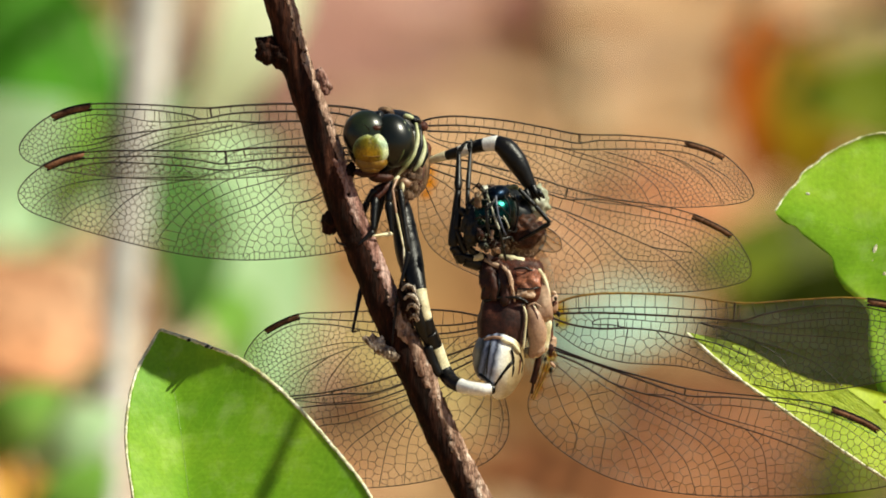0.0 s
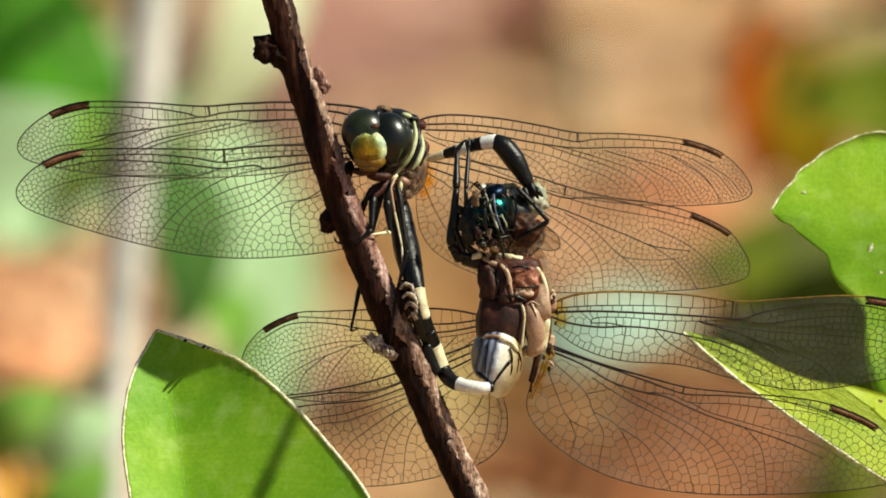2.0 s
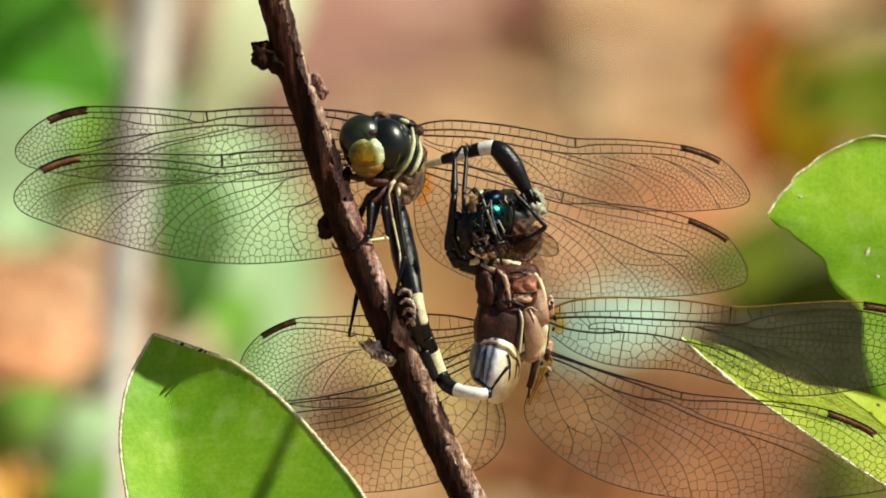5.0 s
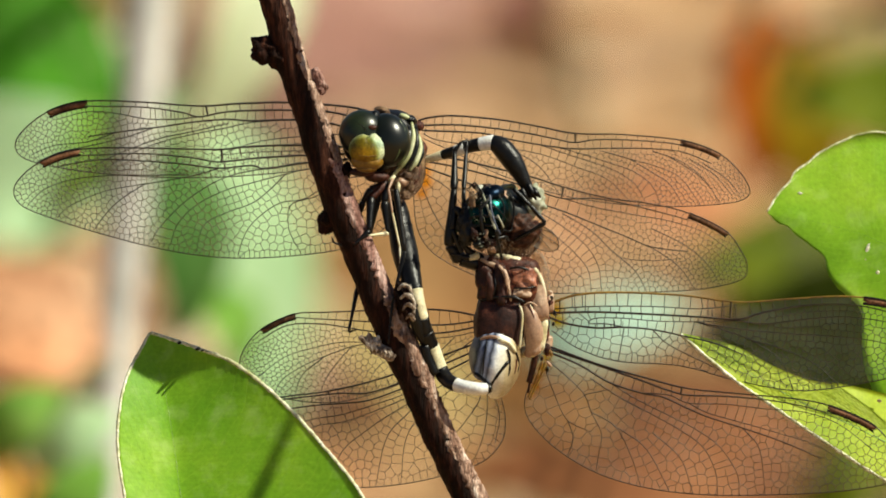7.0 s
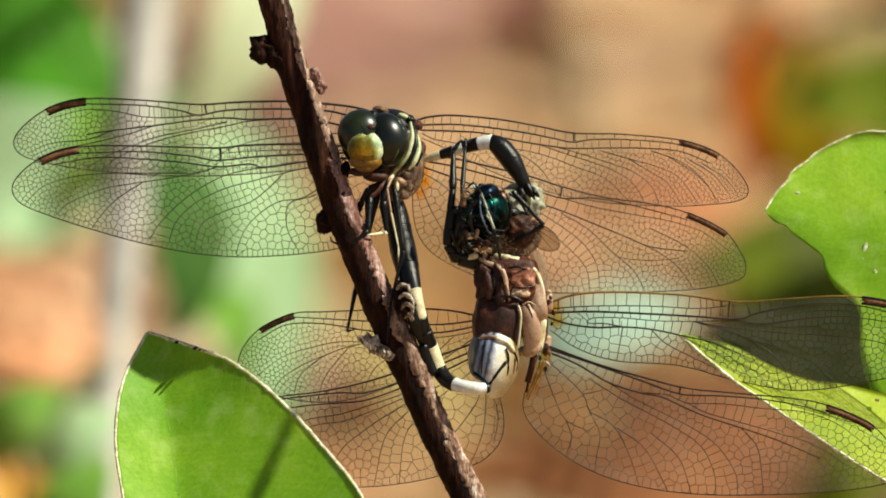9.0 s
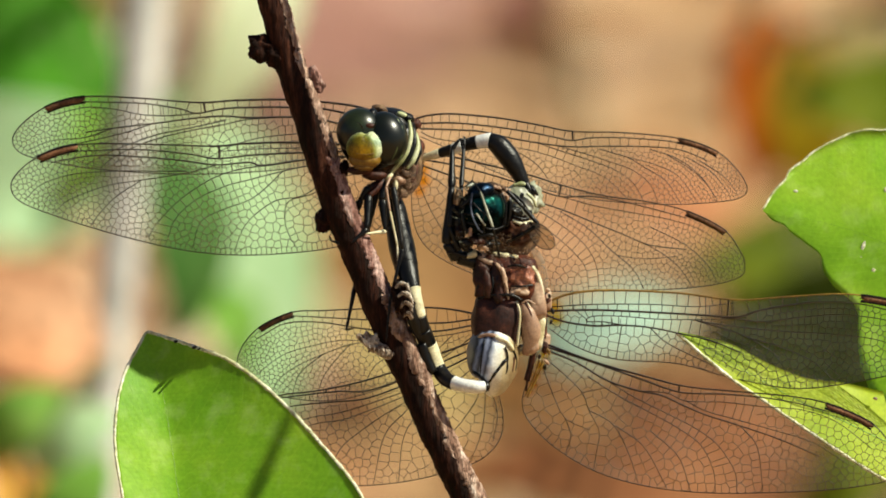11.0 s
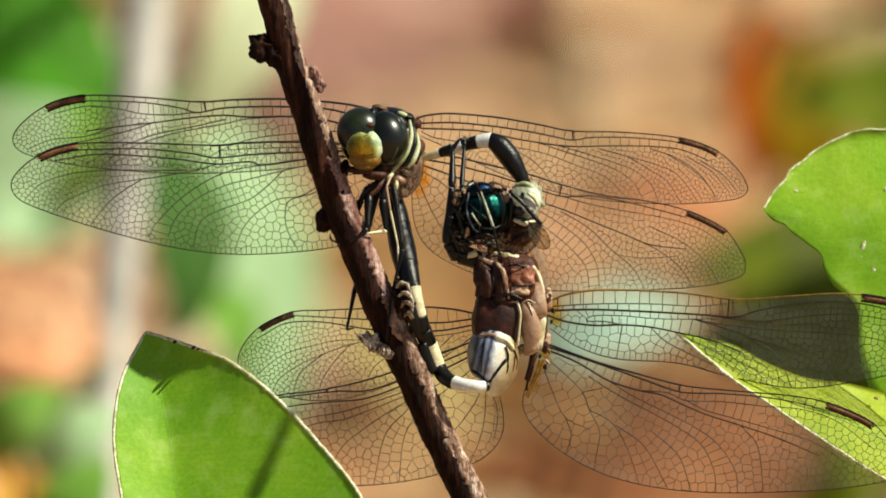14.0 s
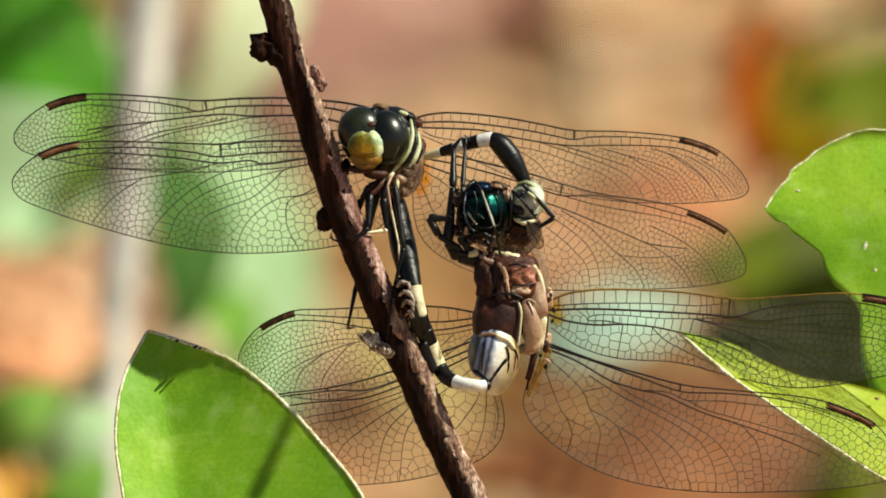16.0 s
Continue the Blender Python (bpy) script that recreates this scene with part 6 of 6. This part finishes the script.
far_plant("blurred shrub with olive and rust leaves",
          [(1640, -100, 0.55, 8), (1620, 300, 0.55, 10), (1600, 700, 0.56, 12), (1590, 1100, 0.58, 13)], M_STEM,
          [((1740, 262), (1385, 170), 200, 0.58, M_BG_OLIVE, 0.004, 0),
           ((1580, 60), (1390, 120), 110, 0.90, M_BG_DUN, 0.004, 0),
           ((1400, 70), (1415, 340), 180, 0.62, M_BG_AMBER, 0.004, 0),
           ((1690, 110), (1560, 300), 150, 0.92, M_BG_BROWN, 0.004, 0),
           ((1600, 530), (1225, 458), 250, 0.80, M_BG_OLIVE, 0.004, 0),
           # dark leaf standing in for shade, the shaded tone in its colour
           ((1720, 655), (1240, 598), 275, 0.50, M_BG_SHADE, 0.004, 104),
           ((1350, 10), (1345, 330), 210, 0.76, M_BG_RUST, 0.004, 0),
           ((1395, 345), (1305, 225), 95, 0.72, M_BG_BROWN, 0.004, 50),
           ((1590, 800), (1430, 900), 120, 0.58, M_BG_OLIVE, 0.004, 0)],
          (0.07, 0.62))
far_plant("blurred dead plant with curled brown leaves",
          [(1420, 800, 0.75, 6), (1400, 900, 0.75, 8), (1380, 1100, 0.76, 9)], M_BG_BROWN,
          [((1420, 760), (830, 748), 150, 0.74, M_BG_BROWN, 0.004, 0),
           ((1330, 390), (980, 360), 170, 0.98, M_DRY, 0.004, 0),
           ((960, -90), (900, 95), 110, 1.0, M_DRY_PINK, 0.004, 0),
           ((1400, 930), (770, 830), 210, 0.72, M_BG_BROWN, 0.004, 0),
           ((1420, 840), (1600, 740), 200, 0.78, M_BG_BROWN, 0.004, 0),
           ((1500, 850), (1080, 800), 220, 0.77, M_BG_BROWN, 0.004, 0),
           ((1400, 920), (1560, 900), 120, 0.74, M_BG_OLIVE, 0.004, 0)],
          (0.07, 0.85))
far_plant("blurred low green weed with a withered leaf",
          [(30, 760, 0.36, 7), (40, 900, 0.36, 8), (60, 1200, 0.38, 9)], M_STEM,
          [((-30, 800), (110, 690), 100, 0.36, M_BG_MID, 0.003, 0),
           ((50, 830), (210, 730), 120, 0.38, M_BG_PALE, 0.003, 0),
           ((30, 960), (-20, 790), 110, 0.37, M_DRY_GOLD, 0.003, 0),
           ((60, 980), (195, 810), 110, 0.36, M_BG_MID, 0.003, 0),
           ((190, 640), (-120, 560), 240, 0.38, M_DRY, 0.003, 0)],
          (-0.09, 0.56))


# ---- what moves ----
def motions():
    def swayed(ob, anchor, rows, spin=None):
        """Sway of a thing in the stage plane about a drawing point: seconds, shift across and down, turn."""
        at = ORIGIN[ob.name]
        keys = []
        for t, dx, dy, turn in rows:
            piv = S(*anchor)
            m = STAGE @ Matrix.Translation((dx * U, 0, -dy * U)) @ Matrix.Translation(piv) @ pose(0, 0, 0, 0, turn) @ Matrix.Translation(at - piv)
            if spin:
                m = m @ pose(0, 0, 0, 0, 0, float(np.interp(t, *spin)))
            keys.append((t, m))
        walk(ob, keys)

    twig_rows = [(0, 11.4, 6.2, 0.16), (0.5, 7.4, 11.5, 0.07), (1, 9.5, 6.4, 0.09), (1.5, 8.8, 1.5, 0.04), (2, 8.4, 3.7, 0.1), (2.5, 8.2, 12.4, 0.12), (3, 5.9, 14.6, 0.15),
        (3.5, 8.3, 12.8, 0.16), (4, 6.9, 14.2, 0.1), (6.5, 4.0, 10.7, 0.06), (7, 4.5, 5.3, 0.05), (7.5, 3.1, 3.3, 0.03), (8, 3.0, 5.1, 0.01), (8.5, 1.5, 3.4, 0.02),
        (9, 2.0, 4.5, 0.08), (11.5, -0.0, 1.5, -0.01), (12, 0.3, 1.4, -0.01), (12.5, 0.4, 0.1, -0.02), (13, 0.0, 0.0, 0.0), (13.5, 0.5, 0.7, 0.05), (14, 1.0, 1.3, -0.02),
        (14.5, 1.9, 2.0, 0.0), (15, 2.2, 0.6, 0.09), (15.5, 2.7, 0.2, 0.03), (16, 2.5, -0.1, 0.06)]
    left_rows = [(0, 23.4, -2.8, 1.01), (0.5, 18.2, 2.2, 0.67), (1, 16.2, 0.7, 0.53), (1.5, 19.2, -2.7, 0.52), (2, 18.0, -2.1, 0.77), (2.5, 15.9, 2.2, 0.38), (3, 11.8, 5.5, 0.76),
        (3.5, 11.4, 4.7, 0.28), (4, 15.8, 4.7, 0.68), (6.5, 7.9, 3.7, 0.23), (7, 8.3, 2.1, 0.37), (7.5, 4.7, 2.1, 0.17), (8, 5.2, 1.9, 0.42), (8.5, 4.6, -0.0, -0.0),
        (9, 4.6, 1.1, 0.03), (11.5, 2.7, -0.4, -0.12), (12, 1.6, -0.0, -0.01), (12.5, 0.3, 0.0, 0.14), (13, 0.0, 0.0, 0.0), (13.5, 0.0, 0.0, 0.0), (14, 1.6, 0.5, -0.06),
        (14.5, 3.2, 0.5, -0.05), (15, 1.4, -0.6, -0.25), (15.5, 6.2, -1.5, -0.02), (16, 4.9, -1.5, 0.14)]
    right_rows = [(0, 20.6, 5.7, 0.87), (0.5, 12.7, 9.5, 0.38), (1, 17.4, 5.0, 0.22), (1.5, 13.6, 2.2, 0.63), (2, 12.9, 3.6, 1.02), (2.5, 17.4, 8.0, 0.2), (3, 12.8, 9.8, 0.22),
        (3.5, 13.4, 9.7, 0.33), (4, 9.0, 11.4, 0.63), (6.5, 7.5, 10.0, 0.66), (7, 8.3, 4.6, 0.33), (7.5, 4.6, 3.0, -0.02), (8, 5.3, 3.3, 0.12), (8.5, 2.4, 1.3, -0.36),
        (9, 4.0, 3.4, 0.22), (11.5, 0.3, 0.5, 0.14), (12, 0.8, 1.5, 0.34), (12.5, -0.0, 0.3, 0.01), (13, 0.0, 0.0, 0.0), (13.5, 0.3, 0.2, 0.12), (14, 1.5, 0.3, 0.01),
        (14.5, 2.6, 2.0, 0.53), (15, 3.6, 0.4, 0.22), (15.5, 4.6, -0.9, -0.04), (16, 3.8, 0.3, 0.4)]

    for ob in (twig, male, female):
        swayed(ob, (784, 441), twig_rows)
    swayed(prey, (784, 441), twig_rows, ([0, 4, 7.8, 8.5, 9.2, 11.4, 13, 15, 16], [52, 50, 48, 40, 28, 14, 8, 1, -6]))
    swayed(left_sprig, (300, 750), left_rows)
    swayed(right_sprig, (1450, 500), right_rows)
    swayed(low_sprig, (1450, 500), right_rows)
    swayed(pale_stemmed, (190, 882, 7600), [(0.0, 10, 0, 0.0), (1.5, 14, 0, 0.0), (2.5, 13, 0, 0.0), (4.0, 13, 0, 0.0), (6.5, 9, 0, 0.0), (8.0, 8, 0, 0.0), (9.0, 2, 0, 0.0), (11.5, 0, 0, 0.0), (14.5, 0, 0, 0.0), (16.0, 4, 0, 0.0)])
    # the male's wings on the twig's far side lift a little as the air moves
    lift = [(0.0, -1.25), (0.5, -1.05), (1.0, -0.95), (2.0, -1.05), (3.0, -1.05), (4.0, -0.95), (6.5, -0.8), (7.5, -0.55), (8.5, -0.45), (9.0, -0.38), (11.5, -0.1), (12.5, 0.0), (16.0, 0.0)]
    for w in MALE_LEFT:
        loc = w.location.copy()
        walk(w, [(t, Matrix.Translation(loc) @ pose(0, 0, 0, 0, a)) for t, a in lift])
    ob = MOVING["front_leg"]
    loc = ob.location.copy()
    walk(ob, [(t, Matrix.Translation(loc) @ pose(0, 0, 0, 0, a)) for t, a in ((0.0, 0.0), (14.7, 0.0), (15.0, -30.0), (15.2, 0.0), (15.4, 0.0), (15.5, -26.0), (15.6, 0.0), (15.7, -30.0), (15.8, -4.0), (16.0, -36.0))])
    ob = MOVING["elbow_leg"]
    loc = ob.location.copy()
    walk(ob, [(t, Matrix.Translation(loc + Vector((x * U, 0, z * U))) @ pose(0, 0, 0, 0, 0)) for t, x, z in ((0.0, 6, 8), (4.0, 6, 8), (8.0, 4, 6), (9.0, 4, 2), (11.5, -4, 0), (13.0, 0, 0), (14.5, 2, 0), (15.0, 8, 2), (15.5, 16, 6), (16.0, 22, 10))])


motions()
